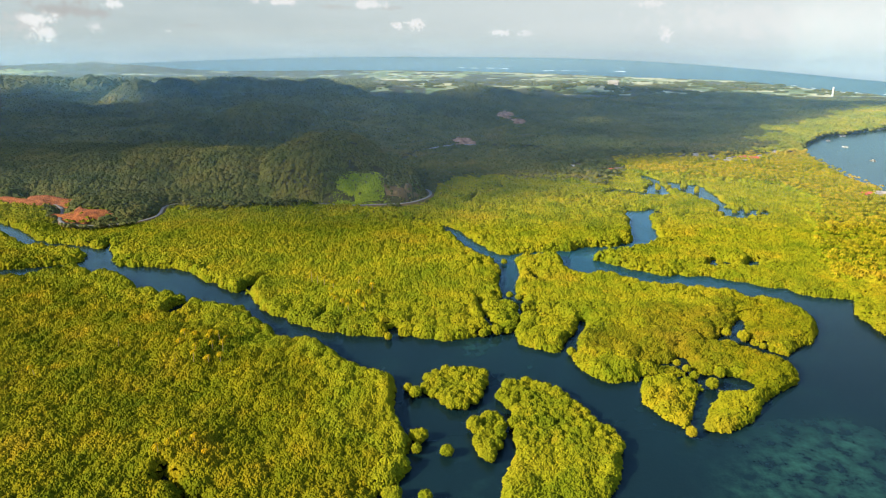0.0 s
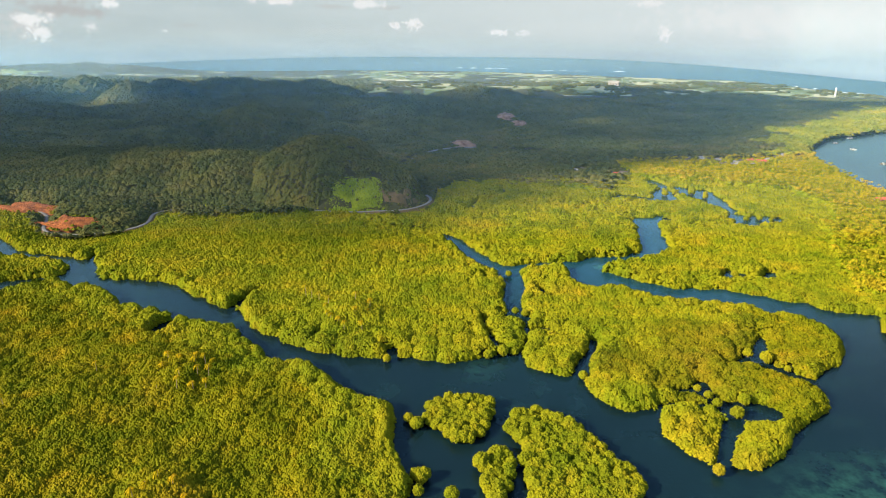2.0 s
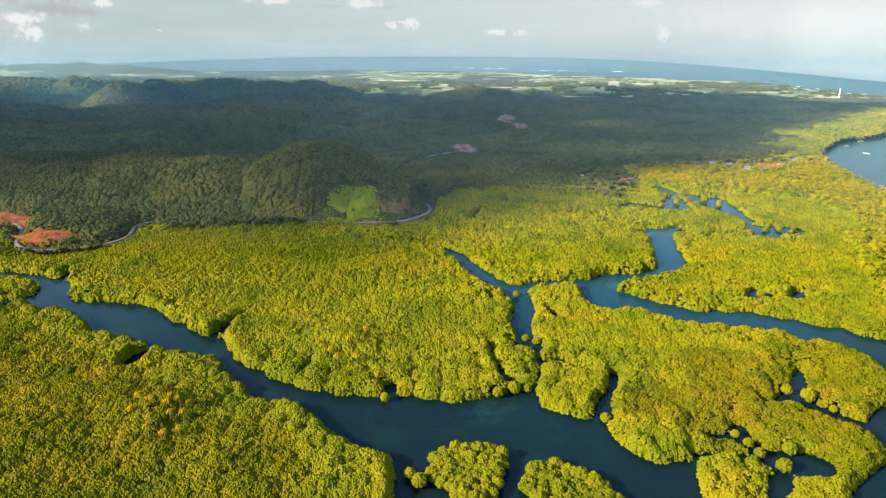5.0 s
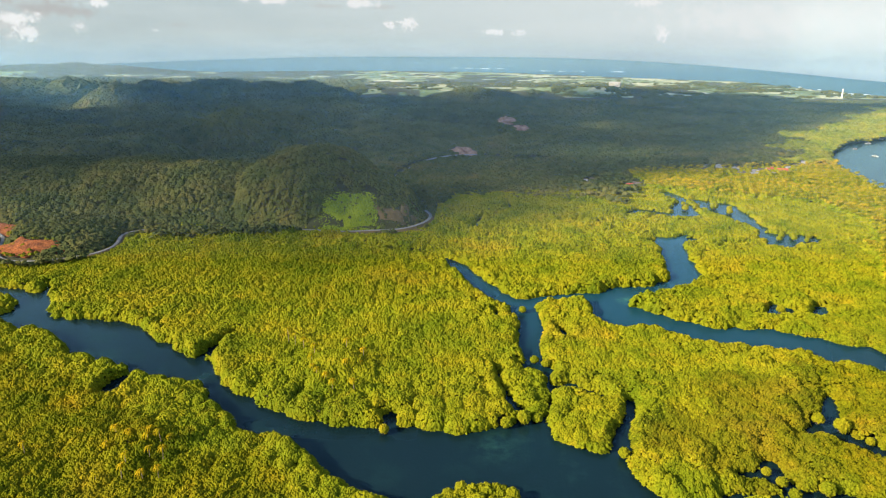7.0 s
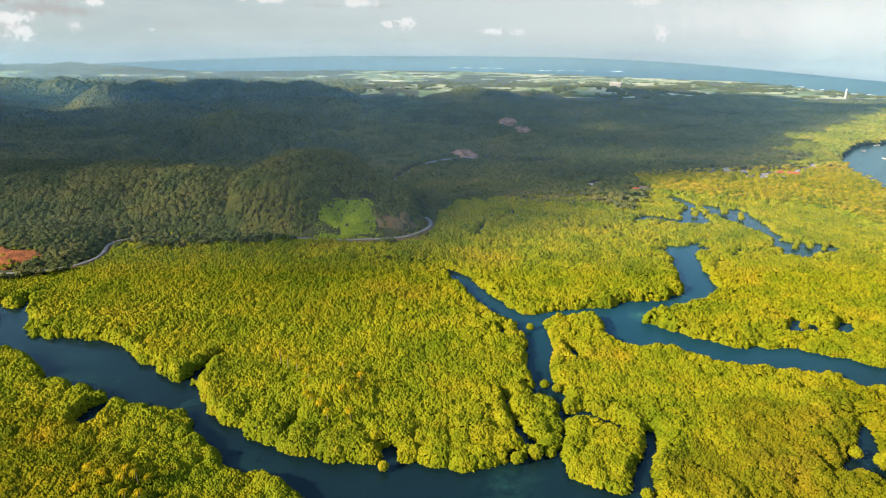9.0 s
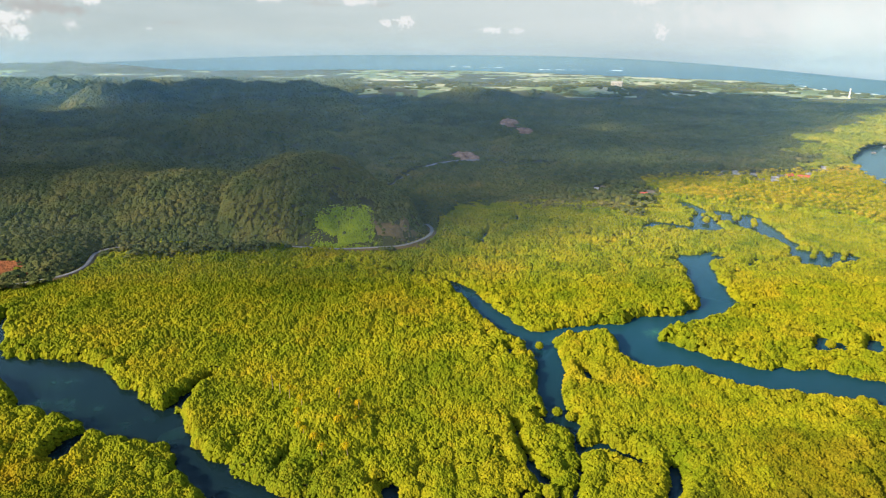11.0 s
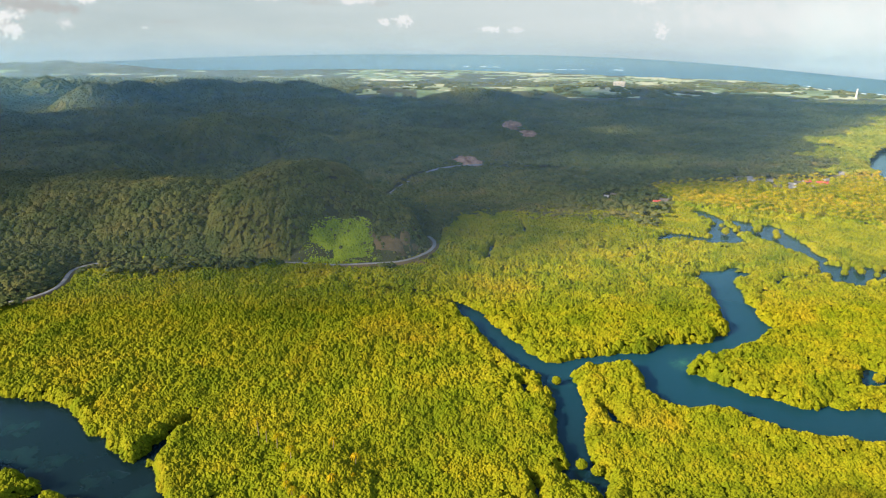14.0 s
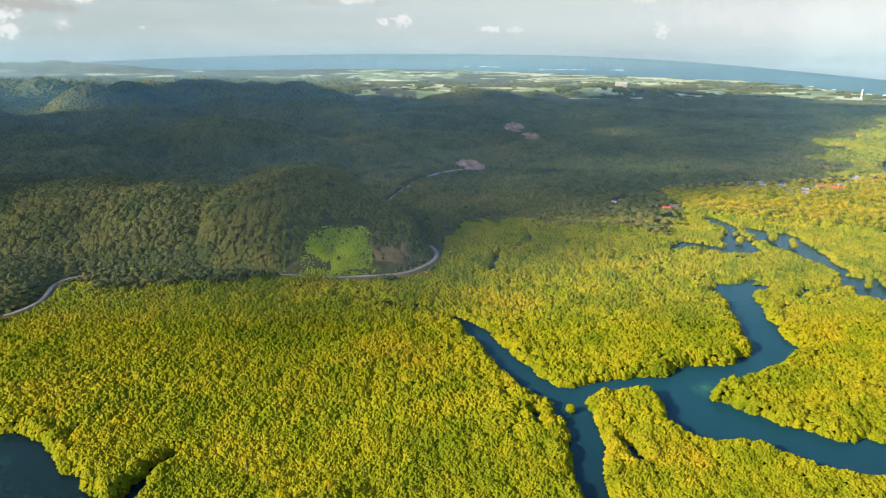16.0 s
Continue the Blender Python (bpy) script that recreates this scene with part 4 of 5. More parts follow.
def raised(x, y):
    """Lift of the road, only where it has to show over the mangrove in view."""
    return np.interp(x, [-225, -208, -196, -80, -55, -16], [1.0, 1.0, 0.0, 0.0, 1.4, 1.4]) * (y < 520)


def ribbon(name, line, half, mat, label, category, lift, skirt=0.6):
    c = spline(line, 4.0)
    d = np.gradient(c, axis=0)
    d /= np.linalg.norm(d, axis=1)[:, None]
    side = np.stack([-d[:, 1], d[:, 0]], 1)
    rows = []
    for off, drop in ((-half - skirt, -skirt), (-half, 0.0), (0, 0.05), (half, 0.0), (half + skirt, -skirt)):
        q = c + side * off
        z = np.maximum(height(c[:, 0], c[:, 1]), height(q[:, 0], q[:, 1])) + lift + drop + raised(c[:, 0], c[:, 1])
        rows.append(np.column_stack([q, z]))
    v = np.stack(rows, 1).reshape(-1, 3)
    n, k = len(c), len(rows)
    i, j = np.meshgrid(np.arange(n - 1), np.arange(k - 1), indexing="ij")
    a = (i * k + j).ravel()
    ob = new(name, mesh_of(name, v, np.stack([a, a + k, a + k + 1, a + 1], 1)[:, ::-1], mat, True))
    return tagged(ob, label, category, kind="structure")


ROAD_LIFT = 0.5
ribbon("road", ROAD, 0.95, ASPHALT, "pale concrete road winding round the foot of the hills", "road", ROAD_LIFT)
ribbon("embankment", ROAD, 1.2, BROWN, "brown earth embankment that carries the road", "embankment", ROAD_LIFT - 0.15, 3.5)
vx, vy = scatter(-222, -184, 398, 478, 1.3)
keep = verge(vx, vy) & (to_line(vx, vy, ROAD) > 0.5)
vx, vy = vx[keep], vy[keep]
stand("verge_scrub", vx, vy, height(vx, vy) + 0.35, rng.uniform(0.8, 1.3, len(vx)), near_kit, near_faces, LEAF_WEST, "low olive scrub on the road verge", "scrub")
ribbon("lane", LANE, 1.0, ASPHALT, "narrow pale lane crossing the meadow", "road", 1.7)


def bank(name, spot, mat, label, lift, seed, ragged=1.3, rise=0.0, ring=None):
    """A patch of bare or grassy slope with a ragged rim, laid on the hill."""
    px, py, rx, ry = spot
    n, rings = 56, 18
    a = np.linspace(0, 2 * math.pi, n, endpoint=False)
    rim = 1.18 * (1 + ragged * fbm(6 * np.cos(a) + seed * 13, 6 * np.sin(a), 3.0, 3))
    if ring:
        steps = np.arange(0, 2.2, 0.02)[:, None]
        within = to_area((px + rx * steps * np.cos(a)).ravel(), (py + ry * steps * np.sin(a)).ravel(), ring).reshape(-1, n) < 0
        rim = (steps * within).max(0) * (1 + 0.2 * ragged * fbm(9 * np.cos(a) + seed * 13, 9 * np.sin(a), 3.0, 3))
    v = []
    for k in range(rings + 1):
        t = k / rings
        x, y = px + rx * rim * t * np.cos(a), py + ry * rim * t * np.sin(a)
        z = height(x, y) + lift * (1 - t**4) + (1.2 + 0.5 * lift) * fbm(x, y, 6, 3) * (1 - t**3) + rise * (y - py + ry).clip(0) * (1 - t**6) - 0.8 * t**8
        v.append(np.column_stack([x, y, z]))
    v = np.concatenate(v)
    i, j = np.meshgrid(np.arange(rings), np.arange(n), indexing="ij")
    i, j = i.ravel(), j.ravel()
    f = np.stack([i * n + j, (i + 1) * n + j, (i + 1) * n + (j + 1) % n, i * n + (j + 1) % n], 1)
    return tagged(new(name, mesh_of(name, v, f, mat, True)), label, "slope", kind="structure")


bank("grass_bank", GRASS_BANK, GRASS, "bright green grassy slope cleared from the forest", 0.8, 1, ring=GRASS_RING)
bank("scrub_bank", BROWN_BANK, BROWN, "brown scrubby slope above the road bend", 0.7, 2)
sx, sy = scatter(-100, -15, 462, 512, 2.6)
edge = 1 + to_area(sx, sy, GRASS_RING) / 8
other = ((sx - BROWN_BANK[0]) / BROWN_BANK[2]) ** 2 + ((sy - BROWN_BANK[1]) / BROWN_BANK[3]) ** 2
keep = (((edge < 1.1) & (rng.random(len(sx)) < 0.10 + 0.5 * np.clip(edge - 0.4, 0, 1))) | ((other < 1) & (rng.random(len(sx)) < 0.3))) & (to_line(sx, sy, ROAD) > 1)
sx, sy = sx[keep], sy[keep]
stand("shrubs", sx, sy, height(sx, sy) + 0.9, rng.uniform(0.7, 1.5, len(sx)), mid_kit, mid_faces, LEAF_LOWLAND, "scattered shrubs on the cleared slope", "shrub")
tx, ty = scatter(-106, -40, 466, 516, 0.9)
inside = 1 + to_area(tx, ty, GRASS_RING) / 8 + 0.4 * fbm(tx, ty, 8, 3)
keep = (inside < 1.0) & (rng.random(len(tx)) < 0.8) & (to_line(tx, ty, ROAD) > 0.5)
tx, ty = tx[keep], ty[keep]
stand("grass_tussocks", tx, ty, height(tx, ty) + 0.7 + 0.4 * fbm(tx, ty, 7, 2), rng.uniform(0.5, 1.0, len(tx)), near_kit, near_faces, GRASS, "tall bright green grass tussocks on the slope", "grass")
for k, spot in enumerate(EARTH_BANKS):
    bank("earth_bank", spot, EARTH, "raw red earth cutting beside the road", 0.8, 3 + k, 1.7, 0.18)
ex, ey = scatter(-350, -235, 412, 482, 2.0)
near_bank = np.full(ex.shape, 9.0)
for px, py, rx, ry in EARTH_BANKS:
    near_bank = np.minimum(near_bank, ((ex - px) / rx) ** 2 + ((ey - py) / ry) ** 2)
keep = (near_bank < 2.0) & (rng.random(len(ex)) < np.clip(0.12 + 0.6 * (near_bank - 0.6), 0.1, 0.8)) & (to_line(ex, ey, ROAD) > 0.6)
ex, ey = ex[keep], ey[keep]
stand("shrubs", ex, ey, height(ex, ey) + 2.2, rng.uniform(0.8, 1.7, len(ex)), near_kit, near_faces, LEAF_WEST, "shrubs growing on the red earth cutting", "shrub")
bank("yard", (157, 604, 9, 9), QUARRY, "trodden pinkish yard round two huts", 0.4, 12)
for k, spot in enumerate(QUARRIES):
    bank("quarry", spot, QUARRY, "pinkish quarried slope in the woods", 2.0, 7 + k, 0.9, 0.35)


# ---------- houses ----------
def house(x, y, w, d, h, roof, turn):
    z = height_at(x, y)
    root = thing("house", x, y, z, turn)
    wall = bmesh.new()
    t = 0.2
    add_box(wall, -w / 2, w / 2, -d / 2, -d / 2 + t, -0.3, h)
    add_box(wall, -w / 2, w / 2, d / 2 - t, d / 2, -0.3, h)
    add_box(wall, -w / 2, -w / 2 + t, -d / 2 + t, d / 2 - t, -0.3, h)
    add_box(wall, w / 2 - t, w / 2, -d / 2 + t, d / 2 - t, -0.3, h)
    for sx in (-1, 1):
        a = [wall.verts.new((sx * (w / 2 - 0.1), -d / 2, h)), wall.verts.new((sx * (w / 2 - 0.1), d / 2, h)), wall.verts.new((sx * (w / 2 - 0.1), 0, h + d * 0.28))]
        wall.faces.new(a)
    part("wall", wall, WALL, root)
    mat = {"t": ROOF_TIN, "r": ROOF_RED, "d": ROOF_DARK}[roof]
    for side in (-1, 1):
        bm = bmesh.new()
        ew, e = w / 2 + 0.5, d / 2 + 0.6
        drop = 0.28 * d * e / (d / 2)
        top, low = h + d * 0.28 + 0.05, h + d * 0.28 + 0.05 - drop
        p = [(-ew, 0, top), (ew, 0, top), (ew, side * e, low), (-ew, side * e, low)]
        up = [bm.verts.new((a, b, c + 0.12)) for a, b, c in p]
        dn = [bm.verts.new(q) for q in p]
        bm.faces.new(up if side < 0 else up[::-1])
        bm.faces.new(dn[::-1] if side < 0 else dn)
        for i in range(4):
            bm.faces.new((up[i], up[(i + 1) % 4], dn[(i + 1) % 4], dn[i]))
        bmesh.ops.recalc_face_normals(bm, faces=bm.faces)
        part("roof", bm, mat, root)
    door = bmesh.new()
    add_box(door, -0.5, 0.5, -d / 2 - 0.05, -d / 2 + 0.02, 0, min(2.0, h - 0.2))
    part("door", door, DARK, root)
    for wx_ in (-w * 0.3, w * 0.3):
        win = bmesh.new()
        add_box(win, wx_ - 0.5, wx_ + 0.5, -d / 2 - 0.04, -d / 2 + 0.02, h * 0.35, h * 0.7)
        part("window", win, DARK, root)
    words = {"t": "small whitewashed house with a pale tin roof", "r": "whitewashed house with a red painted roof", "d": "small house with a dark thatched roof"}[roof]
    return tagged(root, words + " among palms", "house", "village houses")


r = random.Random(11)
for hx, hy, w, d, h, roof in HOUSES:
    house(hx, hy, w, d, h, roof, r.uniform(-0.5, 0.5))


# ---------- far coast: white tower, surf on the reef, boats in the bay ----------
def tower(x, y, tall):
    root = thing("tower", x, y, height_at(x, y))
    shaft, cap = bmesh.new(), bmesh.new()
    bmesh.ops.create_cone(shaft, cap_ends=True, segments=12, radius1=1.7, radius2=1.3, depth=tall, matrix=Matrix.Translation((0, 0, tall / 2)))
    bmesh.ops.create_cone(cap, cap_ends=True, segments=12, radius1=1.9, radius2=1.6, depth=2, matrix=Matrix.Translation((0, 0, tall + 1.0)))
    part("shaft", shaft, WHITE, root)
    part("cap", cap, WHITE, root)
    return tagged(root, "slender white tower on the sandy coast", "tower")


tower(878, 1525, 17)

SURF = [[(6, 3052), (120, 3010), (270, 2965)], [(374, 2790), (520, 2770), (620, 2757)], [(660, 2753), (690, 2735), (716, 2713)], [(733, 2640), (745, 2600), (754, 2554)], [(775, 2490), (790, 2450), (807, 2414)], [(578, 2200), (640, 2205), (702, 2215)], [(966, 1960), (972, 1900), (974, 1860)], [(980, 1810), (976, 1770)], [(962, 1700), (980, 1640), (1010, 1580), (1060, 1540)], [(985, 1660), (1020, 1600), (1090, 1545)]]
for line in SURF:
    c = spline([(a, b) for a, b in line], 8.0)
    d = np.gradient(c, axis=0)
    d /= np.linalg.norm(d, axis=1)[:, None]
    side = np.stack([-d[:, 1], d[:, 0]], 1)
    t = np.linspace(0, 1, len(c))
    w = (1.3 + 7 * fbm(c[:, 0], c[:, 1], 34, 3)).clip(0.05) * np.clip(np.sin(math.pi * t) * 3, 0.1, 1)
    rows = [np.column_stack([c + side * (w * k)[:, None], -0.3 + z * np.clip(w / 2.5, 0, 1)]) for k, z in ((-1, 0.0), (-0.4, 0.8), (0.3, 1.1), (1, 0.0))]
    v = np.stack(rows, 1).reshape(-1, 3)
    i, j = np.meshgrid(np.arange(len(c) - 1), np.arange(3), indexing="ij")
    a = (i * 4 + j).ravel()
    tagged(new("surf", mesh_of("surf", v, np.stack([a, a + 4, a + 5, a + 1], 1)[:, ::-1], FOAM, True)), "white line of surf breaking on the reef", "surf", kind="structure")


def boat(x, y, turn, size):
    root = thing("outrigger_boat", x, y, 0.0, turn, size)
    hull = bmesh.new()
    rings = []
    for k in range(9):
        t = k / 8 * 2 - 1
        w = 0.9 * (1 - abs(t) ** 2.5) + 0.04
        rings.append([hull.verts.new((4.5 * t, w * a, b + 0.5 * t * t)) for a, b in ((-1, 0.7), (-0.7, 0.1), (0, -0.2), (0.7, 0.1), (1, 0.7))])
    for p, q in zip(rings, rings[1:]):
        for i in range(4):
            hull.faces.new((p[i], q[i], q[i + 1], p[i + 1]))
    part("hull", hull, WHITE, root)
    deck = bmesh.new()
    add_box(deck, -2.2, 1.2, -0.8, 0.8, 1.7, 1.8)
    part("canopy", deck, ROOF_TIN, root)
    for sx in (-2, 1):
        for sy in (-0.7, 0.7):
            post = bmesh.new()
            add_box(post, sx - 0.05, sx + 0.05, sy - 0.05, sy + 0.05, 0.4, 1.7)
            part("post", post, BARK, root)
    for sy in (-1, 1):
        fl = bmesh.new()
        add_box(fl, -3.2, 3.2, sy * 2.6 - 0.1, sy * 2.6 + 0.1, 0.0, 0.2)
        part("outrigger", fl, BARK, root)
    for sx in (-1.6, 1.6):
        arm = bmesh.new()
        add_box(arm, sx - 0.06, sx + 0.06, -2.7, 2.7, 0.2, 0.75)
        part("arm", arm, BARK, root)
    return tagged(root, "white outrigger boat moored in the bay", "boat", "boats in the bay")


boat(477, 819, 0.5, 0.9)
boat(446, 678, 1.2, 0.9)
boat(520, 862, 0.2, 1.0)
boat(470, 770, 2.0, 0.85)


# ---------- clouds ----------
def cloud(lumps, label, seed, mat):
    """A cloud of many billows: x, y, z, radius, flatness."""
    r = np.random.default_rng(seed)
    v0, f0 = ico(2)
    vs, fs = [], []
    for k, (x, y, z, rad, flat) in enumerate(lumps):
        p = v0 * (1 + 0.12 * r.uniform(-1, 1, (len(v0), 1))) * rad
        p[:, 2] *= flat
        vs.append(p + (x, y, z))
        fs.append(f0 + k * len(v0))
    return tagged(new("cloud", mesh_of("cloud", np.concatenate(vs), np.concatenate(fs), mat, True)), label, "cloud", kind="structure")


# the broad cloud whose shade lies on the hills and the plain
SHADE = [(-900, 560), (-420, 460), (-300, 425), (-207, 390), (-150, 374), (-97, 366), (-62, 366), (-30, 380), (-12, 412), (0, 440), (20, 458), (48, 486), (84, 522), (112, 556), (145, 608), (176, 668), (241, 664), (272, 640), (330, 690), (350, 745), (368, 823), (415, 890), (470, 950), (570, 1045), (690, 1190), (1000, 1230), (1000, 1400), (765, 1330), (716, 1400), (673, 1650), (551, 1690), (427, 1560), (365, 1600), (270, 1590), (225, 1380), (160, 1440), (129, 1340), (40, 1370), (-11, 1340), (-127, 1520), (-252, 1500), (-700, 1520), (-1200, 1370), (-1200, 640)]
CLOUD_Z = 620.0
drift = TO_SUN * (CLOUD_Z / TO_SUN.z)
qx, qy = scatter(-1250, 1020, 310, 1720, 62)
depth = -to_area(qx, qy, SHADE) + 30 * fbm(qx, qy, 150, 3)
lit = (np.hypot(qx + 580, qy - 1255) < 135) | (np.hypot(qx + 815, qy - 1475) < 115) | (np.hypot(qx + 290, qy - 448) < 62) | (np.hypot(qx + 850, qy - 1160) < 80)
fringe = (qx < 10) & (qy < np.interp(qx, [-1200, -400, -250, -120, -40, 10], [600, 540, 580, 600, 540, 455]))
cr = np.random.default_rng(21)


def billow(x, y, r):
    return (x + drift.x, y + drift.y, drift.z + cr.uniform(-20, 30), r * cr.uniform(0.85, 1.2), 0.55)


keep = (depth > 0) & ~lit & ~fringe
lumps = [billow(x, y, float(np.interp(d, [0, 40, 80, 130], [42, 48, 52, 54]) * (1 + 0.22 * np.interp(x, [-260, 0], [1.0, 0.0]) * np.interp(y, [620, 760], [0.0, 1.0])))) for x, y, d in zip(qx[keep], qy[keep], depth[keep])]
cloud(lumps, "broad grey cumulus cloud over the hills", 31, CLOUD)
near_rim = fringe & (qy < np.interp(qx, [-1200, -250, -150, 10], [560, 470, 462, 445]))
keep = (depth > 0) & near_rim & ~lit
lumps = [billow(x, y, float(np.interp(d, [0, 70], [36, 46]))) for x, y, d in zip(qx[keep], qy[keep], depth[keep])]
cloud(lumps, "grey rim of the broad cumulus cloud", 35, CLOUD_EDGE)
keep = (depth > 0) & fringe & ~near_rim & ~lit
lumps = [billow(x, y, float(np.interp(d, [0, 70], [38, 46]))) for x, y, d in zip(qx[keep], qy[keep], depth[keep])]
cloud(lumps, "thin ragged fringe of the broad cumulus cloud", 33, CLOUD_THIN)

# ---------- sea haze imitated: upright see-through sheets that pale the land behind ---
def sea_reach(a):
    """Backdrop's distance, nearer to either side so the horizon bows to fit the view."""
    deg = np.degrees(a)
    east, west = np.clip((deg - 5) / 33, 0, 1), np.clip((-deg - 5) / 33, 0, 1)
    return 4900 - 2550 * east**2 * (3 - 2 * east) - 1600 * west**2 * (3 - 2 * west)


def haze_sheet_material(amount, pale, west_share, east_share, top):
    m = bpy.data.materials.new("haze sheet")
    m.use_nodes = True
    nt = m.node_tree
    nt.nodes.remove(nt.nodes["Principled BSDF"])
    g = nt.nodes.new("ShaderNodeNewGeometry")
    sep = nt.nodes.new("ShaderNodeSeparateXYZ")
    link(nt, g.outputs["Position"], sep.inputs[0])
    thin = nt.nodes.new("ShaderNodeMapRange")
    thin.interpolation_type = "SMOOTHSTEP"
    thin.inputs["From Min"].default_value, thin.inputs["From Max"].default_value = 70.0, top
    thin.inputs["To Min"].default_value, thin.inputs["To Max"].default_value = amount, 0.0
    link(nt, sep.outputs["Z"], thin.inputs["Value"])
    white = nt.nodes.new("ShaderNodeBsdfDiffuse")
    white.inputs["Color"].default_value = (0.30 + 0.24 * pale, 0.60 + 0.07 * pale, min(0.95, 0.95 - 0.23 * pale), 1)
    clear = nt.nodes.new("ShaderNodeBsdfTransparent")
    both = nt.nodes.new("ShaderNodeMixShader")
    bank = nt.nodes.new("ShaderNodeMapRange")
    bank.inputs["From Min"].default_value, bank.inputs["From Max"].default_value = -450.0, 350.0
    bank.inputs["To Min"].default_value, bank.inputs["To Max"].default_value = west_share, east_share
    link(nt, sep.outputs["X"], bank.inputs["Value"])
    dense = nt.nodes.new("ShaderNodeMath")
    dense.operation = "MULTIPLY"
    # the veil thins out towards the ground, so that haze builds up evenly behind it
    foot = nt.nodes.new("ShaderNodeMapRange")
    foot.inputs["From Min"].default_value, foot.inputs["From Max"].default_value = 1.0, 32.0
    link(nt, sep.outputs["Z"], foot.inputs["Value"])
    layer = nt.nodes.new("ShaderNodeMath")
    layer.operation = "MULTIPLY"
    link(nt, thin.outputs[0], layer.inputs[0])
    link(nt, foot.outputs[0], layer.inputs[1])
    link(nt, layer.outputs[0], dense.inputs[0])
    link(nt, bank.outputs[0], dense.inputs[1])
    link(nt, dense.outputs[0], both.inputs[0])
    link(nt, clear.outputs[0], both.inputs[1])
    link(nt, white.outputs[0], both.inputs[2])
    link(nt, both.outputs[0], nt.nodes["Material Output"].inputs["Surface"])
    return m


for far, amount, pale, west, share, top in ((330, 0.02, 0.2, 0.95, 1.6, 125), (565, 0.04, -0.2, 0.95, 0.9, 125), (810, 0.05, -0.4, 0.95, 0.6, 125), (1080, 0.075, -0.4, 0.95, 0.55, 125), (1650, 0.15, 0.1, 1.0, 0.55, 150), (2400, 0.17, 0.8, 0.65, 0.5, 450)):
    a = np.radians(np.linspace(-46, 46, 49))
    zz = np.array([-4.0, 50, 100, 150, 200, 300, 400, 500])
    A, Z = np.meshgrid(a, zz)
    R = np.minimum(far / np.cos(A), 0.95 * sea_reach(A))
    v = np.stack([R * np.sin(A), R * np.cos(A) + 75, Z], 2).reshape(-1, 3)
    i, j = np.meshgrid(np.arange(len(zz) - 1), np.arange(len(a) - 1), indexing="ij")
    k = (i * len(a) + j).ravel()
    veil = new("haze", mesh_of("haze", v, np.stack([k, k + 1, k + 1 + len(a), k + len(a)], 1)[:, ::-1], haze_sheet_material(amount, pale, west, share, top), True))
    tagged(veil, "pale see-through sheet standing in for sea haze", "haze", kind="structure")


# ---------- hazy sky behind everything ----------
# small clouds low over the sea: place, half width and height, tone, strength
LOW_CLOUDS = [(-2500, 4300, 300, 260, 50, 0.46, 1.0), (-2680, 4180, 200, 180, 90, 0.60, 0.9), (-2360, 4370, 285, 200, 32, 0.46, 0.8), (-1810, 4630, 210, 90, 12, 0.46, 0.6), (-850, 4900, 345, 190, 24, 0.52, 0.6), (-450, 4950, 340, 90, 20, 0.52, 0.5), (-300, 4970, 222, 140, 18, 0.55, 0.4), (-2630, 4210, 232, 110, 40, 0.86, 1.0), (-2600, 4230, 150, 70, 44, 0.86, 0.9), (-2230, 4430, 335, 50, 30, 0.95, 0.8), (-2350, 4380, 190, 40, 36, 0.84, 0.7), (-1940, 4560, 172, 26, 16, 0.9, 0.7), (-270, 4970, 232, 62, 40, 0.86, 0.95), (-400, 4960, 222, 44, 30, 0.86, 0.95), (1500, 4740, 165, 40, 48, 0.86, 0.95), (-1240, 4820, 372, 130, 26, 0.86, 0.95), (-630, 4930, 362, 110, 32, 0.86, 0.9), (340, 4960, 172, 80, 26, 0.95, 0.7), (540, 4930, 168, 60, 20, 0.92, 0.5), (1370, 4780, 366, 90, 24, 0.86, 0.8), (2100, 4520, 260, 700, 120, 0.84, 0.5)]


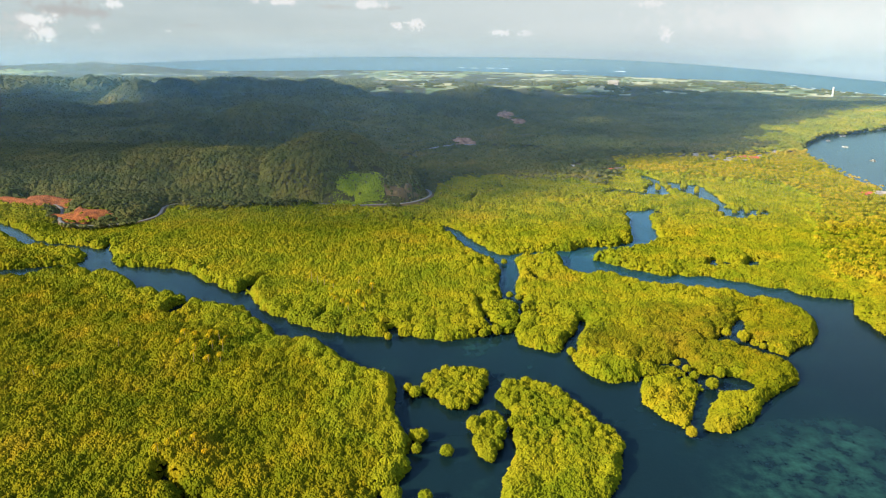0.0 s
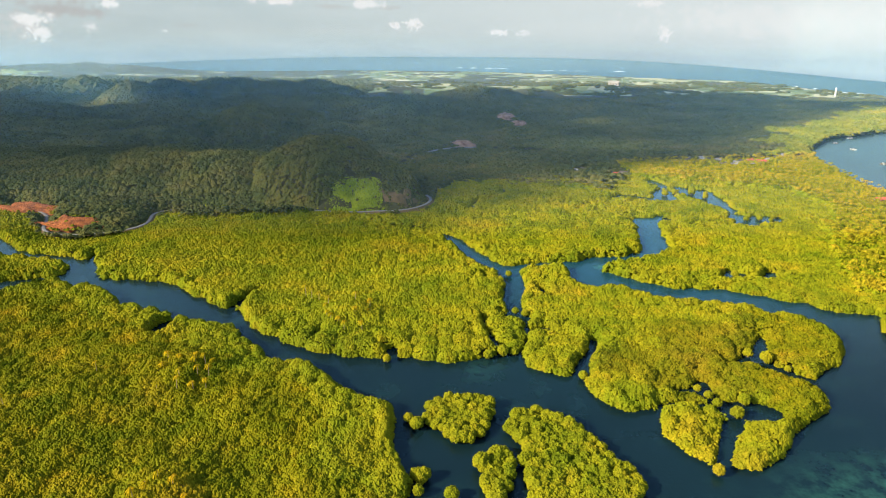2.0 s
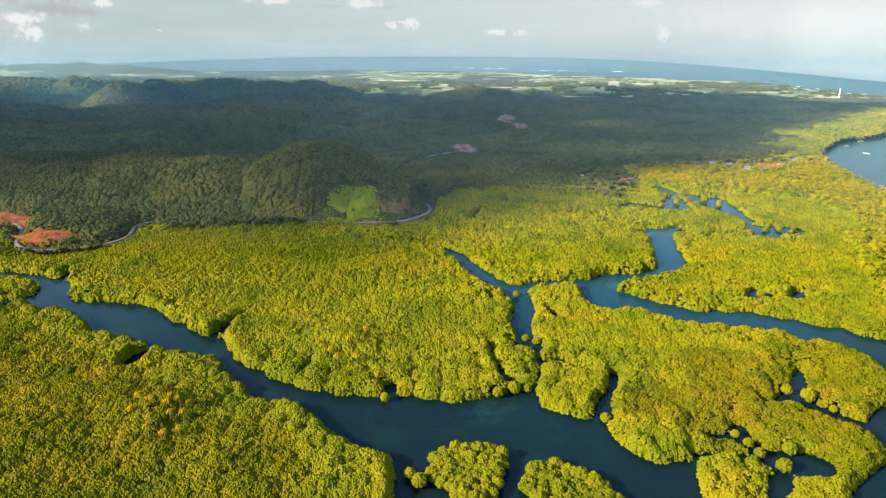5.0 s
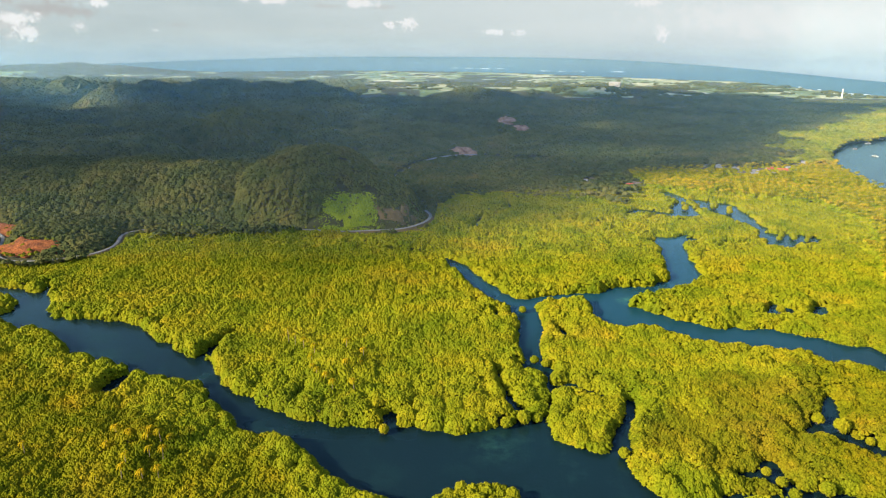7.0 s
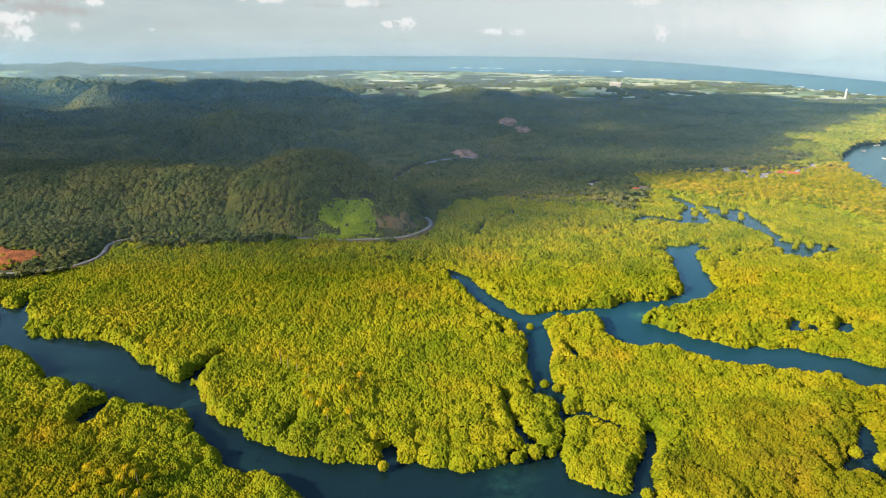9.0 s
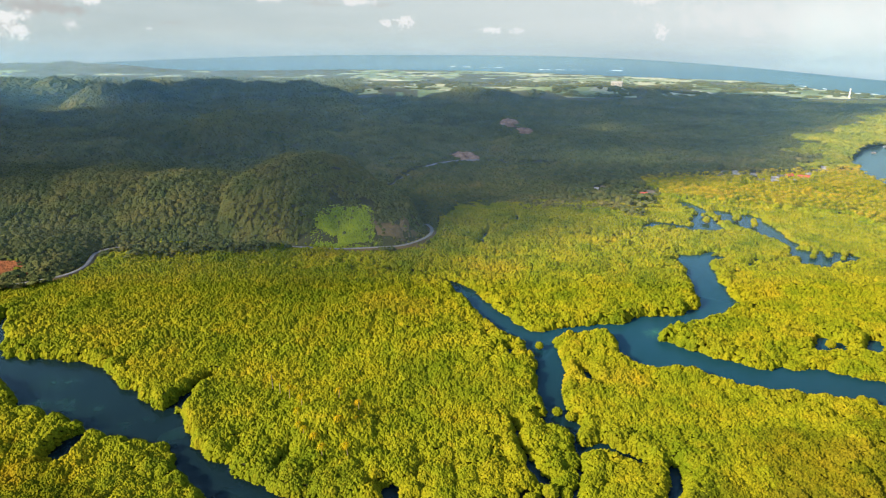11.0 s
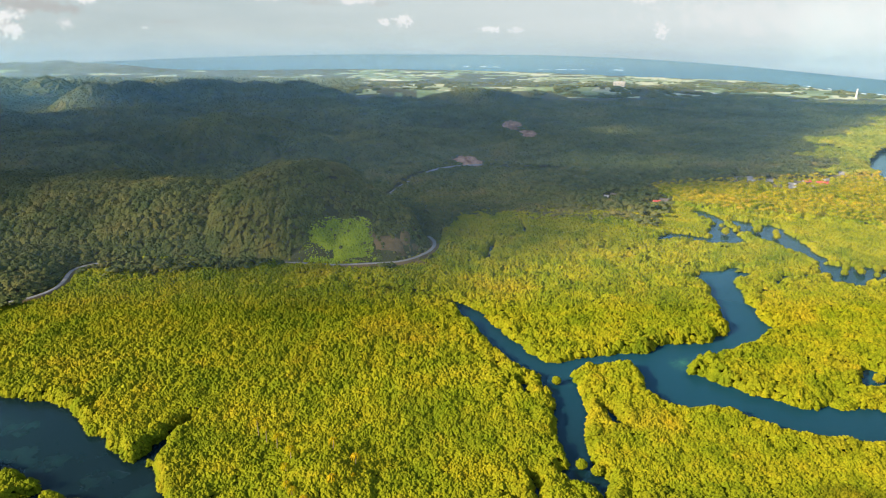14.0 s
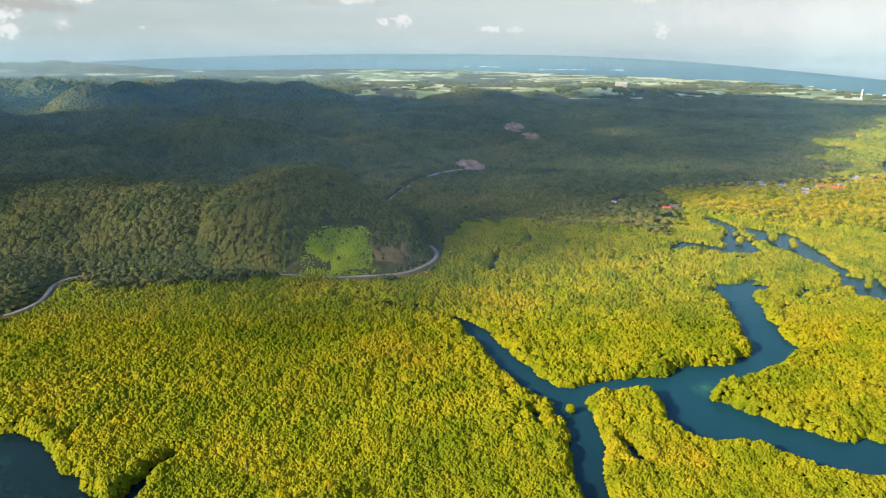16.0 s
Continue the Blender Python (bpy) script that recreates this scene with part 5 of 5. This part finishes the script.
def sky_material():
    m = bpy.data.materials.new("hazy sky")
    m.use_nodes = True
    nt = m.node_tree
    nt.nodes.remove(nt.nodes["Principled BSDF"])
    g = nt.nodes.new("ShaderNodeNewGeometry")
    eye_mid = nt.nodes.new("ShaderNodeVectorMath")
    eye_mid.operation = "SUBTRACT"
    eye_mid.inputs[1].default_value = SKY_MID
    link(nt, g.outputs["Position"], eye_mid.inputs[0])
    flat = nt.nodes.new("ShaderNodeVectorMath")
    flat.operation = "MULTIPLY"
    flat.inputs[1].default_value = (1, 1, 0)
    link(nt, eye_mid.outputs[0], flat.inputs[0])
    far_off = nt.nodes.new("ShaderNodeVectorMath")
    far_off.operation = "LENGTH"
    link(nt, flat.outputs[0], far_off.inputs[0])
    out = nt.nodes.new("ShaderNodeMath")
    out.operation = "DIVIDE"
    out.inputs[0].default_value = 4900.0
    link(nt, far_off.outputs["Value"], out.inputs[1])
    spread = nt.nodes.new("ShaderNodeVectorMath")
    spread.operation = "SCALE"
    link(nt, eye_mid.outputs[0], spread.inputs[0])
    link(nt, out.outputs[0], spread.inputs["Scale"])
    dome = nt.nodes.new("ShaderNodeVectorMath")
    dome.operation = "ADD"
    dome.inputs[1].default_value = SKY_MID
    link(nt, spread.outputs[0], dome.inputs[0])
    sep = nt.nodes.new("ShaderNodeSeparateXYZ")
    link(nt, dome.outputs[0], sep.inputs[0])
    up = nt.nodes.new("ShaderNodeMapRange")
    up.inputs["From Min"].default_value, up.inputs["From Max"].default_value = 0.0, 620.0
    link(nt, sep.outputs["Z"], up.inputs["Value"])
    east = nt.nodes.new("ShaderNodeMapRange")
    east.inputs["From Min"].default_value, east.inputs["From Max"].default_value = -1500.0, 3000.0
    link(nt, sep.outputs["X"], east.inputs["Value"])
    west_sky = ramp(nt, up.outputs[0], [(0.0, (0.29, 0.37, 0.41)), (0.14, (0.37, 0.45, 0.475)), (0.3, (0.42, 0.50, 0.525)), (0.8, (0.51, 0.61, 0.635))])
    east_sky = ramp(nt, up.outputs[0], [(0.0, (0.42, 0.51, 0.54)), (0.13, (0.64, 0.70, 0.715)), (0.35, (0.80, 0.85, 0.86)), (1.0, (0.75, 0.80, 0.80))])
    streak = nt.nodes.new("ShaderNodeVectorMath")
    streak.operation = "MULTIPLY"
    streak.inputs[1].default_value = (1.0, 1.0, 6.0)
    link(nt, dome.outputs[0], streak.inputs[0])
    veil = ramp(nt, noise_node(nt, 0.0012, 5.0, 0.6, streak.outputs[0]), [(0.30, (0.0, 0.0, 0.0)), (0.85, (0.45, 0.45, 0.45))])
    colour = mix(nt, veil, mix(nt, east.outputs[0], west_sky, east_sky), (0.74, 0.78, 0.77))
    puff, wisp = noise_node(nt, 0.012, 4.0, 0.6, dome.outputs[0]), noise_node(nt, 0.035, 4.0, 0.65, dome.outputs[0])
    for cx_, cy_, cz_, w, h, tone, share in LOW_CLOUDS:
        away = nt.nodes.new("ShaderNodeVectorMath")
        away.operation = "SUBTRACT"
        away.inputs[1].default_value = (cx_, cy_, cz_)
        link(nt, dome.outputs[0], away.inputs[0])
        squash = nt.nodes.new("ShaderNodeVectorMath")
        squash.operation = "DIVIDE"
        squash.inputs[1].default_value = (1.3 * w, 1.3 * w, 1.3 * h)
        link(nt, away.outputs[0], squash.inputs[0])
        reach = nt.nodes.new("ShaderNodeVectorMath")
        reach.operation = "LENGTH"
        link(nt, squash.outputs[0], reach.inputs[0])
        ragged = nt.nodes.new("ShaderNodeMath")
        ragged.operation = "MULTIPLY_ADD"
        ragged.inputs[1].default_value = 2.8
        link(nt, puff if w > 100 else wisp, ragged.inputs[0])
        link(nt, reach.outputs["Value"], ragged.inputs[2])
        soft = nt.nodes.new("ShaderNodeMapRange")
        soft.interpolation_type = "SMOOTHSTEP"
        soft.inputs["From Min"].default_value, soft.inputs["From Max"].default_value = (2.35, 1.75) if tone > 0.85 else (2.35, 1.55)
        soft.inputs["To Max"].default_value = share
        link(nt, ragged.outputs[0], soft.inputs["Value"])
        colour = mix(nt, soft.outputs[0], colour, (tone, tone * 1.0, tone * 1.0))
    e = nt.nodes.new("ShaderNodeEmission")
    e.inputs["Strength"].default_value = SKY_GLOW
    link(nt, colour, e.inputs["Color"])
    link(nt, e.outputs[0], nt.nodes["Material Output"].inputs["Surface"])
    return m


SKY_GLOW = 0.37
SKY_MID = (0.0, 75.0, 122.0)
a = np.radians(np.linspace(-47, 75, 61))
zz = np.array([-200, -60, 0, 60, 140, 240, 360, 500, 680, 900])
A, Z = np.meshgrid(a, zz)
reach = sea_reach(A)
lean = reach * (1 - 0.0002 * Z**2 / 4900)
v = np.stack([lean * np.sin(A), lean * np.cos(A) + 75, Z], 2).reshape(-1, 3)
i, j = np.meshgrid(np.arange(len(zz) - 1), np.arange(len(a) - 1), indexing="ij")
k = (i * len(a) + j).ravel()
backdrop = new("backdrop", mesh_of("backdrop", v, np.stack([k, k + 1, k + 1 + len(a), k + len(a)], 1)[:, ::-1], sky_material(), True))
tagged(backdrop, "pale hazy sky low over the sea", "sky", kind="structure")
